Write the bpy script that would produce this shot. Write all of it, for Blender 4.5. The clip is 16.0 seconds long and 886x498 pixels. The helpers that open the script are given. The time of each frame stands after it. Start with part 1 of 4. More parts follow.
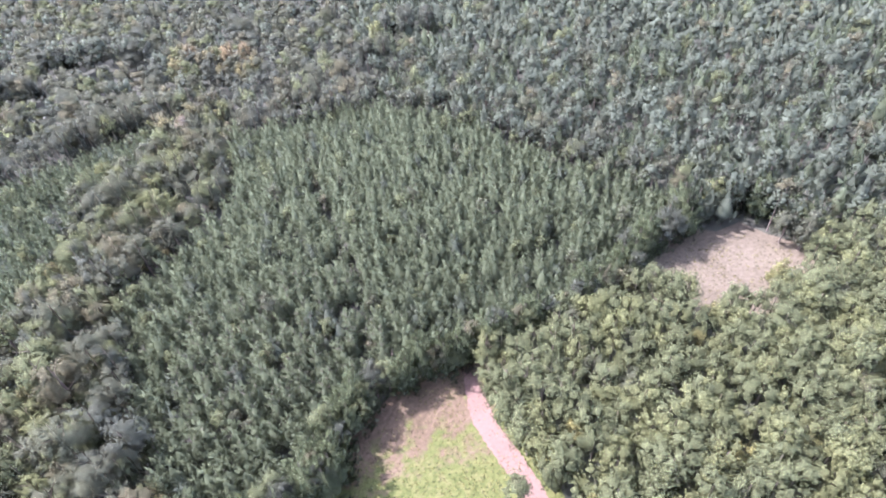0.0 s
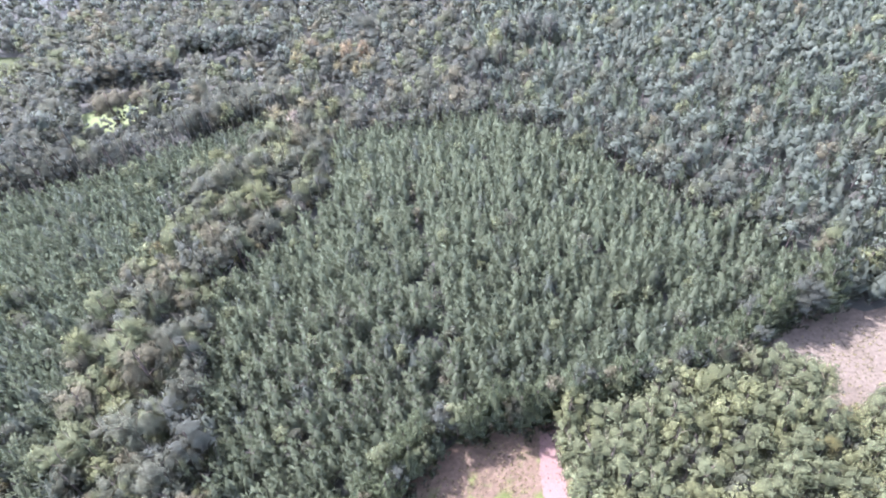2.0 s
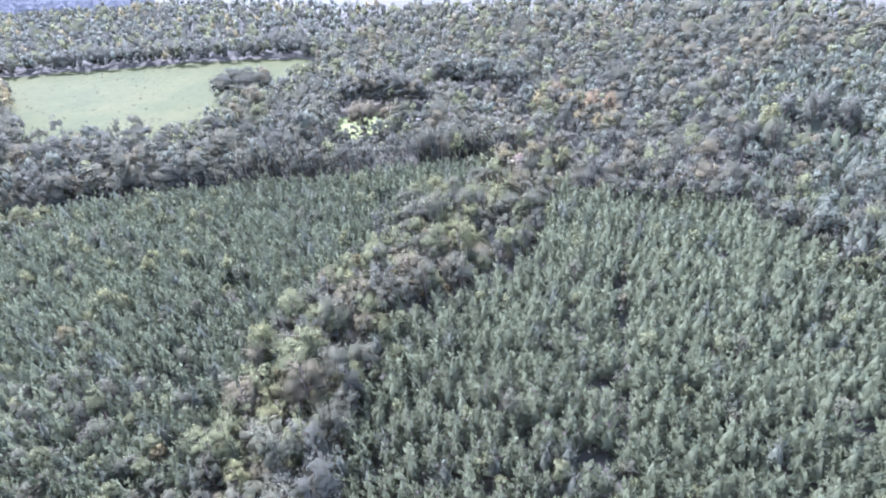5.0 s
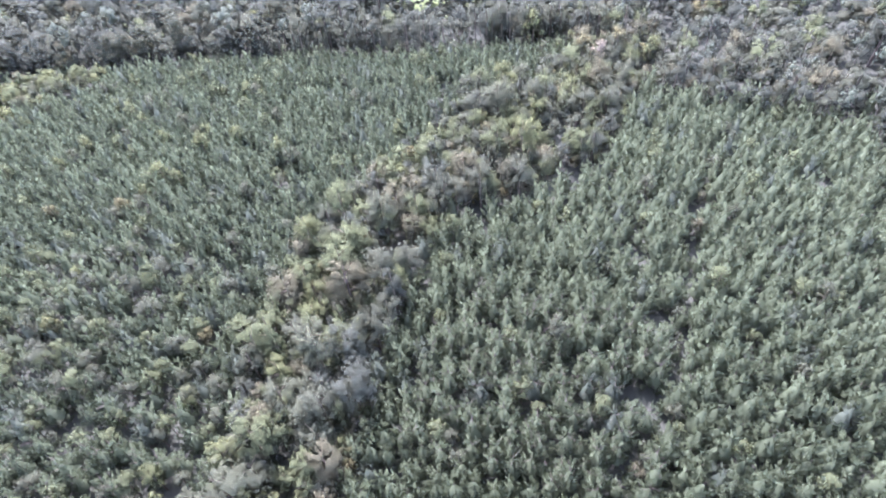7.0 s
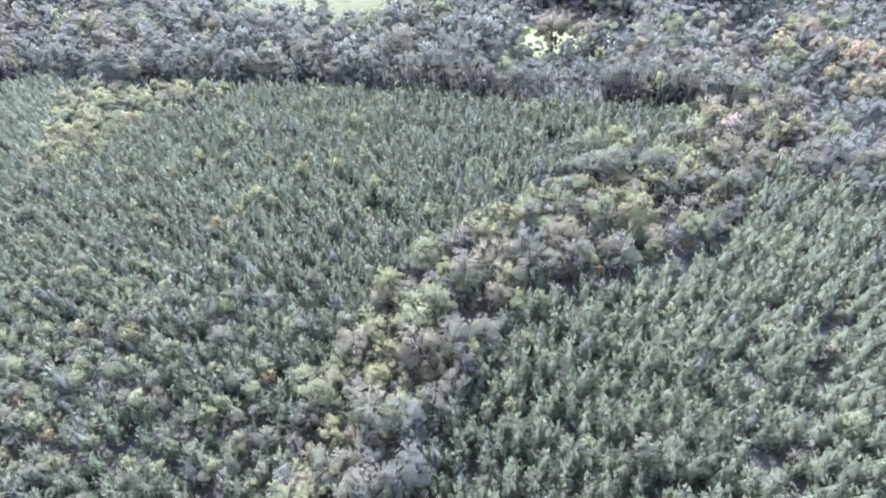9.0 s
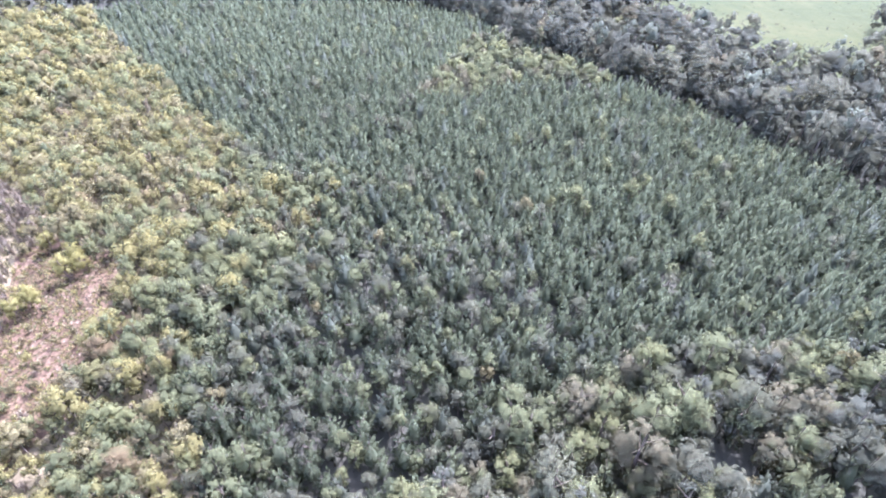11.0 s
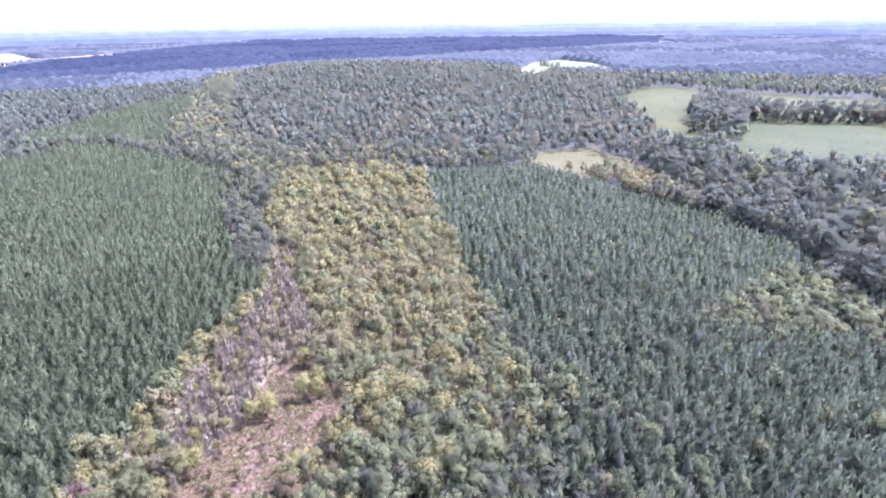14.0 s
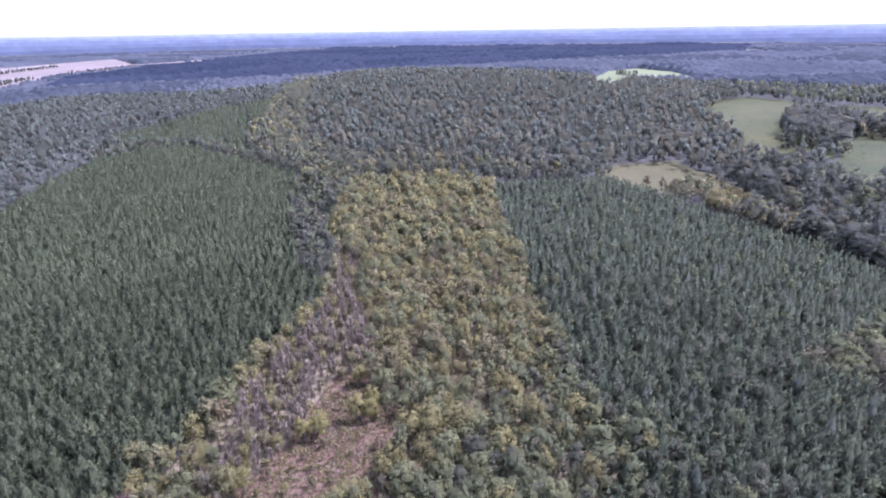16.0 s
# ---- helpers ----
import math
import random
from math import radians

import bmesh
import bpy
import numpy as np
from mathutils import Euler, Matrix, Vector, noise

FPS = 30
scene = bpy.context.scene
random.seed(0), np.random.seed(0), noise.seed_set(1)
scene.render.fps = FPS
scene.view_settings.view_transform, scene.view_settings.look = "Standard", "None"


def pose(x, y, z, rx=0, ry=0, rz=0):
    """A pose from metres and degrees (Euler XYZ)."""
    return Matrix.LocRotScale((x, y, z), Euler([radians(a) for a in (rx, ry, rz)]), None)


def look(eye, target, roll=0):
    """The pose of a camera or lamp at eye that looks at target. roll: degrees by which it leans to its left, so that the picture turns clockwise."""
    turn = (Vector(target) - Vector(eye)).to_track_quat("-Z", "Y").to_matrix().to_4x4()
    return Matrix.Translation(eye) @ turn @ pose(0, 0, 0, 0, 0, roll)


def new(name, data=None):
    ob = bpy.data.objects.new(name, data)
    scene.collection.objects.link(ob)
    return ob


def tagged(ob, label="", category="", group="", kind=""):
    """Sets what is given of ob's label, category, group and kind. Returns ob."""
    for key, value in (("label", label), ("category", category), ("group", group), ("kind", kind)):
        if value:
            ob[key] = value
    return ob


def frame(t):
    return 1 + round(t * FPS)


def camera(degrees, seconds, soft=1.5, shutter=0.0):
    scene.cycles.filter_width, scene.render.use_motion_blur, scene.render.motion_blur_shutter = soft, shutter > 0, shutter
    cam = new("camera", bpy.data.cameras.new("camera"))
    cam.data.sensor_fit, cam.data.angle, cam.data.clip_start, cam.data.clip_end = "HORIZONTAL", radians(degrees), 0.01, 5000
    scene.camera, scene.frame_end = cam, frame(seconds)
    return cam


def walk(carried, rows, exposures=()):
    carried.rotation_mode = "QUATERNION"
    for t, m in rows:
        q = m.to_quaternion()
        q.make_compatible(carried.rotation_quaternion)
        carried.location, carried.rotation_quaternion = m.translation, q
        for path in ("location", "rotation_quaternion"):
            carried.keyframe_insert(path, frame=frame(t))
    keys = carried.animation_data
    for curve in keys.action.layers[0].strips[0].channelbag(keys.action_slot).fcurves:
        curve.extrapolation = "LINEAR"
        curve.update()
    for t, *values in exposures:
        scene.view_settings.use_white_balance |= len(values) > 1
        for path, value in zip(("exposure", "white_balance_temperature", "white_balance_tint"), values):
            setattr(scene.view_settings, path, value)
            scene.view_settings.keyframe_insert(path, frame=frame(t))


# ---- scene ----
cam = camera(79.0, 16.0, 1.96)
METRES, EYE, TILT, LEAN, TURN = 72.8, 75.0, 0.0, 0.0, -19.8
ROWS = [
    (0.0, 0.0, 0.0, 0.0, -4.18, -40.32, 4.94),
    (0.5, 0.0, 0.0287, -0.0005, -4.23, -40.31, 4.93),
    (1.0, -0.0025, 0.0606, -0.0003, -3.84, -40.28, 4.9),
    (1.5, -0.005, 0.0909, -0.0019, 1.73, -39.75, 4.99),
    (2.0, -0.0084, 0.1214, -0.0042, 8.17, -39.12, 5.0),
    (2.5, -0.0133, 0.1524, -0.0074, 15.05, -38.49, 4.96),
    (3.0, -0.0219, 0.183, -0.0104, 22.73, -37.83, 4.79),
    (3.5, -0.0304, 0.2167, -0.0145, 28.87, -37.35, 4.67),
    (4.0, -0.0439, 0.2507, -0.0113, 30.47, -36.21, 4.64),
    (4.2, -0.053, 0.2575, -0.0135, 30.62, -33.8, 4.3),
    (6.3, -0.1185, 0.359, -0.025, 41.18, -34.33, 4.3),
    (6.5, -0.1285, 0.3675, -0.0256, 41.36, -36.04, 4.15),
    (7.0, -0.1471, 0.3861, -0.0291, 41.72, -45.81, 4.2),
    (7.5, -0.172, 0.4128, -0.0227, 41.84, -47.69, 4.3),
    (8.0, -0.1926, 0.4352, -0.021, 41.98, -42.88, 4.39),
    (8.5, -0.2221, 0.4528, -0.0175, 43.75, -42.91, 4.22),
    (9.0, -0.2492, 0.4708, -0.0176, 54.26, -42.24, 3.81),
    (9.5, -0.2763, 0.4886, -0.0229, 68.49, -41.34, 3.15),
    (9.7, -0.2885, 0.4905, -0.026, 73.72, -40.95, 2.6),
    (11.8, -0.4165, 0.5225, -0.03, 107.86, -41.0, 1.3),
    (12.0, -0.4276, 0.5196, -0.0338, 111.45, -40.7, 1.0),
    (12.5, -0.459, 0.5124, -0.036, 122.61, -40.74, 0.47),
    (13.0, -0.4937, 0.5022, -0.0301, 126.53, -40.61, 0.48),
    (13.5, -0.5225, 0.4859, -0.0257, 127.3, -32.31, 0.57),
    (14.0, -0.548, 0.4687, -0.0242, 127.86, -22.96, 0.76),
    (14.5, -0.5643, 0.4562, -0.0334, 128.27, -21.82, 0.91),
    (15.0, -0.5856, 0.4384, -0.0333, 128.59, -21.94, 1.02),
    (15.5, -0.6085, 0.4195, -0.0322, 128.92, -22.1, 1.14),
    (16.0, -0.6243, 0.3923, -0.0306, 135.07, -22.14, 0.87),
]
EXPOSURES = [(t, stops - 0.24, kelvin - 345, tint + 2) for t, stops, kelvin, tint in ((0.0, 3.44, 5850, 28), (3.5, 3.66, 5480, 31), (6.5, 3.65, 5420, 32), (7.0, 3.7, 5600, 30), (8.0, 3.8, 5580, 30), (9.5, 3.9, 5470, 31), (11.8, 3.68, 5560, 33), (12.5, 3.7, 5600, 34), (13.3, 3.56, 5560, 36), (14.0, 3.38, 5440, 40), (14.5, 3.13, 5460, 42), (16.0, 2.48, 5450, 42))]
walk(cam, [(t, pose(0, 0, EYE, TILT, LEAN, TURN) @ pose(METRES * x, METRES * y, METRES * z, 90 + pitch, roll, yaw)) for t, x, y, z, yaw, pitch, roll in ROWS], EXPOSURES)

# ---- daylight ----
SUN_WAY = Vector((-0.7, 0.714, 0.0)).normalized()      # horizontal way towards the sun
SUN_UP = radians(52)
world = bpy.data.worlds.new("sky")
scene.world = world
world.use_nodes = True
wn = world.node_tree
sky = wn.nodes.new("ShaderNodeTexSky")
sky.sky_type = "NISHITA"
sky.sun_disc = False
sky.sun_elevation = SUN_UP
sky.sun_rotation = math.atan2(SUN_WAY.x, SUN_WAY.y)
sky.altitude, sky.air_density, sky.dust_density, sky.ozone_density = 200, 1.0, 1.5, 1.0
haze = wn.nodes.new("ShaderNodeHueSaturation")
haze.inputs["Saturation"].default_value = 0.55      # a hazy, milky sky
wn.links.new(sky.outputs["Color"], haze.inputs["Color"])
wn.links.new(haze.outputs["Color"], wn.nodes["Background"].inputs["Color"])
wn.nodes["Background"].inputs["Strength"].default_value = 0.12
sun = new("sun", bpy.data.lights.new("sun", "SUN"))
sun.data.energy, sun.data.angle, sun.data.color = 2.45, radians(1.0), (1.0, 0.96, 0.91)
sun_from = SUN_WAY * math.cos(SUN_UP) + Vector((0, 0, math.sin(SUN_UP)))
sun.matrix_world = look(sun_from * 300, (0, 0, 0))

# ---- materials ----
def shader(name):
    mat = bpy.data.materials.new(name)
    mat.use_nodes = True
    tree = mat.node_tree
    return mat, tree, tree.nodes["Principled BSDF"]


def link(tree, a, b):
    tree.links.new(a, b)


def math_node(tree, op, a, b=None):
    n = tree.nodes.new("ShaderNodeMath")
    n.operation = op
    for i, v in enumerate((a, b)):
        if v is None:
            continue
        if isinstance(v, (int, float)):
            n.inputs[i].default_value = v
        else:
            link(tree, v, n.inputs[i])
    return n.outputs[0]


def mix_colour(tree, fac, a, b, mode="MIX"):
    n = tree.nodes.new("ShaderNodeMix")
    n.data_type, n.blend_type = "RGBA", mode
    for socket, v in ((n.inputs[0], fac), (n.inputs[6], a), (n.inputs[7], b)):
        if isinstance(v, (int, float)):
            socket.default_value = v
        elif isinstance(v, tuple):
            socket.default_value = (*v, 1.0)
        else:
            link(tree, v, socket)
    return n.outputs[2]


def noise_node(tree, scale, detail=3.0, rough=0.6):
    pos = tree.nodes.new("ShaderNodeNewGeometry").outputs["Position"]
    n = tree.nodes.new("ShaderNodeTexNoise")
    n.inputs["Scale"].default_value = scale
    n.inputs["Detail"].default_value = detail
    n.inputs["Roughness"].default_value = rough
    link(tree, pos, n.inputs["Vector"])
    return n.outputs["Fac"]


def ramp(tree, fac, stops):
    n = tree.nodes.new("ShaderNodeValToRGB")
    el = n.color_ramp.elements
    while len(el) < len(stops):
        el.new(0.5)
    for e, (p, c) in zip(el, stops):
        e.position, e.color = p, (*c, 1.0)
    link(tree, fac, n.inputs["Fac"])
    return n.outputs["Color"]


def bump(tree, bsdf, height, strength, distance):
    n = tree.nodes.new("ShaderNodeBump")
    n.inputs["Strength"].default_value = strength
    n.inputs["Distance"].default_value = distance
    link(tree, height, n.inputs["Height"])
    link(tree, n.outputs["Normal"], bsdf.inputs["Normal"])


def foliage(name, dark, mid, light, rough=0.7, through_leaf=0.3, gloss=0.08, relief=0.6, porous=0.34):
    """Leaves: three tones by tree, by clump and by fine grain, a little light shining through."""
    mat, tree, bsdf = shader(name)
    own = tree.nodes.new("ShaderNodeAttribute")
    own.attribute_name = "tint"
    ob = tree.nodes.new("ShaderNodeObjectInfo")
    tone = math_node(tree, "FRACT", math_node(tree, "ADD", own.outputs["Fac"], ob.outputs["Random"]))
    island = tree.nodes.new("ShaderNodeNewGeometry").outputs["Random Per Island"]
    grain = noise_node(tree, 2.6, 3.0, 0.7)
    v = math_node(tree, "MULTIPLY", tone, 0.56)
    v = math_node(tree, "ADD", v, math_node(tree, "MULTIPLY", island, 0.2))
    v = math_node(tree, "ADD", v, math_node(tree, "MULTIPLY", grain, 0.28))
    col = ramp(tree, v, ((0.15, dark), (0.5, mid), (0.92, light)))
    link(tree, col, bsdf.inputs["Base Color"])
    bsdf.inputs["Roughness"].default_value = rough
    bsdf.inputs["Specular IOR Level"].default_value = gloss
    if relief:
        bump(tree, bsdf, noise_node(tree, 1.7, 4.0, 0.7), 0.8, relief)
    leaf = tree.nodes.new("ShaderNodeBsdfTranslucent")
    link(tree, col, leaf.inputs["Color"])
    both = tree.nodes.new("ShaderNodeMixShader")
    both.inputs[0].default_value = through_leaf
    link(tree, bsdf.outputs[0], both.inputs[1])
    link(tree, leaf.outputs[0], both.inputs[2])
    out = both.outputs[0]
    if porous:
        gaps = tree.nodes.new("ShaderNodeBsdfTransparent")
        sieve = tree.nodes.new("ShaderNodeMixShader")
        sieve.inputs[0].default_value = porous
        link(tree, out, sieve.inputs[1])
        link(tree, gaps.outputs[0], sieve.inputs[2])
        out = sieve.outputs[0]
    link(tree, out, tree.nodes["Material Output"].inputs["Surface"])
    return mat


def soil(name, big, stops, fine, bump_d, fine_mix=0.5, rough=0.95):
    mat, tree, bsdf = shader(name)
    a = noise_node(tree, big, 4.0, 0.6)
    b = noise_node(tree, fine, 4.0, 0.7)
    v = math_node(tree, "ADD", math_node(tree, "MULTIPLY", a, 1 - fine_mix), math_node(tree, "MULTIPLY", b, fine_mix))
    link(tree, ramp(tree, v, stops), bsdf.inputs["Base Color"])
    bsdf.inputs["Roughness"].default_value = rough
    bsdf.inputs["Specular IOR Level"].default_value = 0.2
    bump(tree, bsdf, b, 0.9, bump_d)
    return mat


def leaves(name, mid, spread=0.2, **kw):
    return foliage(name, tuple(c * (1 - spread) for c in mid), mid, tuple(c * (1 + spread) for c in mid), **kw)


LEAF = {
    "pine": leaves("pine_needles", (0.130, 0.149, 0.085), through_leaf=0.42, gloss=0.03, porous=0.24),
    "fir": leaves("western_pine_needles", (0.108, 0.126, 0.072), through_leaf=0.42, gloss=0.03, porous=0.24),
    "deep": leaves("deep_pine_needles", (0.097, 0.113, 0.058), through_leaf=0.42, gloss=0.03, porous=0.24),
    "moss": leaves("dull_green_leaves", (0.113, 0.116, 0.075), through_leaf=0.45, gloss=0.03),
    "tall": leaves("old_pine_needles", (0.101, 0.114, 0.077), porous=0.2),
    "green": leaves("green_leaves", (0.144, 0.155, 0.076), through_leaf=0.45, gloss=0.03),
    "lime": leaves("yellow_green_leaves", (0.170, 0.176, 0.079), through_leaf=0.45, gloss=0.03),
    "yellow": leaves("yellow_leaves", (0.200, 0.190, 0.080), through_leaf=0.45, gloss=0.03),
    "gold": leaves("golden_leaves", (0.235, 0.215, 0.076), through_leaf=0.45, gloss=0.03),
    "grey": leaves("silver_green_leaves", (0.119, 0.122, 0.075), through_leaf=0.45, gloss=0.03),
    "olive": leaves("olive_leaves", (0.215, 0.194, 0.076), through_leaf=0.45, gloss=0.03),
    "tan": leaves("tan_leaves", (0.200, 0.177, 0.087), through_leaf=0.45, gloss=0.03),
    "brown": leaves("brownish_leaves", (0.146, 0.134, 0.079), through_leaf=0.45, gloss=0.03),
    "rust": leaves("rust_leaves", (0.190, 0.146, 0.078), through_leaf=0.45, gloss=0.03),
    "dusk": leaves("dull_oak_leaves", (0.098, 0.103, 0.074), through_leaf=0.45, gloss=0.03),
    "twig": leaves("bare_grey_twigs", (0.245, 0.200, 0.140), 0.3, rough=0.9, through_leaf=0.1),
    "pink": leaves("pink_red_leaves", (0.174, 0.081, 0.090)),
}
BARK = soil("bark", 0.8, ((0.3, (0.07, 0.05, 0.04)), (0.7, (0.2, 0.16, 0.13))), 9.0, 0.03)
FLOOR = soil("leaf_litter", 0.05, ((0.3, (0.036, 0.04, 0.027)), (0.5, (0.05, 0.05, 0.036)), (0.7, (0.07, 0.064, 0.047))), 1.2, 0.15)
MEADOW = soil("mown_grass_and_soil", 0.14, ((0.36, (0.055, 0.04, 0.022)), (0.5, (0.096, 0.066, 0.04)), (0.64, (0.128, 0.092, 0.06))), 1.3, 0.25, 0.6)
mt = MEADOW.node_tree
sward = mt.nodes.new("ShaderNodeSeparateXYZ")
link(mt, mt.nodes.new("ShaderNodeNewGeometry").outputs["Position"], sward.inputs[0])
south = math_node(mt, "MULTIPLY", math_node(mt, "SUBTRACT", 46.0, sward.outputs["Y"]), 0.09)
south = math_node(mt, "ADD", south, math_node(mt, "MULTIPLY", math_node(mt, "SUBTRACT", noise_node(mt, 0.3, 5.0, 0.7), 0.5), 4.0))
blades = ramp(mt, noise_node(mt, 0.9, 4.0, 0.7), ((0.36, (0.05, 0.062, 0.015)), (0.5, (0.075, 0.084, 0.022)), (0.64, (0.105, 0.102, 0.036))))
fresh = ramp(mt, south, ((0.1, (0, 0, 0)), (0.6, (0.9, 0.9, 0.9))))
under = mt.nodes["Principled BSDF"].inputs["Base Color"]
link(mt, mix_colour(mt, fresh, under.links[0].from_socket, blades), under)
STUBBLE = soil("dry_stubble", 0.11, ((0.34, (0.064, 0.051, 0.032)), (0.5, (0.1, 0.079, 0.053)), (0.64, (0.132, 0.108, 0.075))), 1.3, 0.25, 0.6)
BRUSH = soil("cut_brush", 0.2, ((0.36, (0.042, 0.027, 0.017)), (0.5, (0.098, 0.062, 0.038)), (0.62, (0.15, 0.105, 0.066))), 1.5, 0.35, 0.7)
PASTURE = soil("pasture_grass", 0.03, ((0.34, (0.027, 0.033, 0.005)), (0.46, (0.038, 0.042, 0.0065)), (0.56, (0.049, 0.049, 0.009)), (0.68, (0.063, 0.056, 0.0125))), 0.22, 0.3, 0.45)
LUSH = soil("green_pasture_grass", 0.03, ((0.34, (0.021, 0.030, 0.005)), (0.46, (0.030, 0.037, 0.0065)), (0.56, (0.039, 0.043, 0.009)), (0.68, (0.051, 0.049, 0.0125))), 0.22, 0.3, 0.45)
LAWN = soil("bright_lawn", 0.05, ((0.3, (0.088, 0.106, 0.032)), (0.7, (0.125, 0.14, 0.054))), 0.6, 0.1)
HAY = soil("dry_hayfield", 0.01, ((0.4, (0.11, 0.09, 0.068)), (0.6, (0.165, 0.135, 0.105))), 0.06, 0.2)
OLDFIELD = soil("tawny_field", 0.05, ((0.34, (0.052, 0.052, 0.017)), (0.5, (0.07, 0.065, 0.024)), (0.66, (0.093, 0.08, 0.033))), 0.4, 0.2)
SCRUB = soil("dry_scrub_ground", 0.1, ((0.35, (0.13, 0.108, 0.062)), (0.65, (0.21, 0.172, 0.105))), 1.2, 0.25, 0.6)
CLAY = soil("pink_clay", 0.25, ((0.3, (0.125, 0.074, 0.056)), (0.7, (0.178, 0.115, 0.092))), 2.5, 0.06)
PALE = soil("pale_sand", 0.2, ((0.3, (0.2, 0.185, 0.165)), (0.7, (0.27, 0.25, 0.225))), 2.0, 0.05)
WHITE = soil("white_paint", 0.5, ((0.3, (0.62, 0.61, 0.58)), (0.7, (0.78, 0.77, 0.74))), 4.0, 0.01, 0.5, 0.6)
TIN = soil("sheet_metal", 0.6, ((0.3, (0.42, 0.42, 0.42)), (0.7, (0.58, 0.58, 0.57))), 5.0, 0.01, 0.5, 0.5)
DARK = soil("dark_glass", 0.5, ((0.3, (0.03, 0.03, 0.035)), (0.7, (0.05, 0.05, 0.055))), 4.0, 0.01, 0.5, 0.2)
# the blue-grey cast of aerial haze is mixed into these two leaf colours
FAR = foliage("hazed_canopy", (0.026, 0.031, 0.034), (0.044, 0.050, 0.053), (0.072, 0.077, 0.078), 1.0, 0.0, 0.0, 0.0, 0.0)
FAR_PINE = foliage("hazed_dark_pines", (0.0155, 0.020, 0.0275), (0.024, 0.029, 0.038), (0.034, 0.040, 0.050), 1.0, 0.0, 0.0, 0.0, 0.0)


# ---- mesh helpers ----
def mesh_from(name, verts, tris, mat, tint=None, normals=None):
    me = bpy.data.meshes.new(name)
    nv, nt = len(verts), len(tris)
    me.vertices.add(nv)
    me.vertices.foreach_set("co", np.ascontiguousarray(verts, dtype=np.float32).ravel())
    me.loops.add(nt * 3)
    me.loops.foreach_set("vertex_index", np.ascontiguousarray(tris, dtype=np.int32).ravel())
    me.polygons.add(nt)
    me.polygons.foreach_set("loop_start", np.arange(0, nt * 3, 3, dtype=np.int32))
    me.update(calc_edges=True)
    if tint is not None:
        me.attributes.new("tint", "FLOAT", "POINT").data.foreach_set("value", np.asarray(tint, dtype=np.float32))
    if normals is not None:
        me.normals_split_custom_set_from_vertices(np.ascontiguousarray(normals, dtype=np.float32))
    me.materials.append(mat)
    return me


def join(pieces):
    v, f, n = [], [], 0
    for a, b in pieces:
        v.append(a)
        f.append(b + n)
        n += len(a)
    return np.concatenate(v), np.concatenate(f)


def part(name, verts, tris, mat, parent, label=""):
    ob = new(name, mesh_from(name, verts, tris, mat))
    ob.parent = parent
    return tagged(ob, label)


def spindle(a, b, r, at=0.6, sides=3, turn=0.0):
    """A pointed sprig from a to b, thickest at the share at of its length."""
    a, b = np.array(a, float), np.array(b, float)
    d = b - a
    d /= np.linalg.norm(d) + 1e-9
    u = np.cross(d, (0.3, 0.5, 0.81))
    u /= np.linalg.norm(u) + 1e-9
    w = np.cross(d, u)
    m = a + (b - a) * at
    ring = [m + r * (math.cos(turn + 6.2832 * k / sides) * u + math.sin(turn + 6.2832 * k / sides) * w) for k in range(sides)]
    tris = []
    for k in range(sides):
        q = 2 + (k + 1) % sides
        tris += [(0, q, 2 + k), (1, 2 + k, q)]
    return np.array([a, b] + ring), np.array(tris)


OCTA = np.array([(1, 0, 0), (-1, 0, 0), (0, 1, 0), (0, -1, 0), (0, 0, 1), (0, 0, -1)], float)
OCTA_F = np.array([(0, 2, 4), (2, 1, 4), (1, 3, 4), (3, 0, 4), (2, 0, 5), (1, 2, 5), (3, 1, 5), (0, 3, 5)])



def clump(centre, r, rng):
    """A ragged leafy mass."""
    q = Euler(rng.uniform(0, 6.28, 3)).to_matrix()
    v = OCTA * rng.uniform(0.8, 1.2, (6, 1)) * np.array(r)
    return v @ np.array(q).T + np.array(centre), OCTA_F


def tube(a, b, r0, r1, sides=5):
    a, b = np.array(a, float), np.array(b, float)
    d = (b - a) / np.linalg.norm(b - a)
    u = np.cross(d, (0.3, 0.81, 0.5))
    u /= np.linalg.norm(u)
    w = np.cross(d, u)
    v = [c + r * (math.cos(6.2832 * k / sides) * u + math.sin(6.2832 * k / sides) * w) for c, r in ((a, r0), (b, r1)) for k in range(sides)]
    f = []
    for k in range(sides):
        m = (k + 1) % sides
        f += [(k, m, sides + m), (k, sides + m, sides + k)]
    return np.array(v), np.array(f)


# ---- kinds of trees: crown and trunk, each for near, middle and far ----
def unit(a):
    return a / (np.linalg.norm(a, axis=-1, keepdims=True) + 1e-9)


def sprays(pos, facing, axis, length, width):
    """Sprays of needles or leaves: one ragged blade each, along axis, its flat side facing the given way."""
    axis = unit(axis)
    side = unit(np.cross(axis, facing))
    n = len(pos)
    l, w = length[:, None], width[:, None]
    v = np.stack([pos - axis * l * 0.45 + side * w * 0.5, pos + axis * l * 0.6, pos - axis * l * 0.3 - side * w * 0.5], 1)
    return v.reshape(-1, 3), np.arange(3 * n).reshape(-1, 3)


def fluff(v, centres, sizes, mid, stretch, jitter):
    """Leaf normals that follow the billows of the crown rather than each single blade."""
    d = ((v[:, None] - centres[None]) / sizes[None, :, None])
    near = (d ** 2).sum(-1).argmin(1)
    own = unit(v - centres[near])
    whole = unit((v - np.array((0, 0, mid))) * np.array((1, 1, stretch)))
    return unit(own * 0.45 + whole * 0.5 + np.array((0, 0, 0.25)) + jitter)


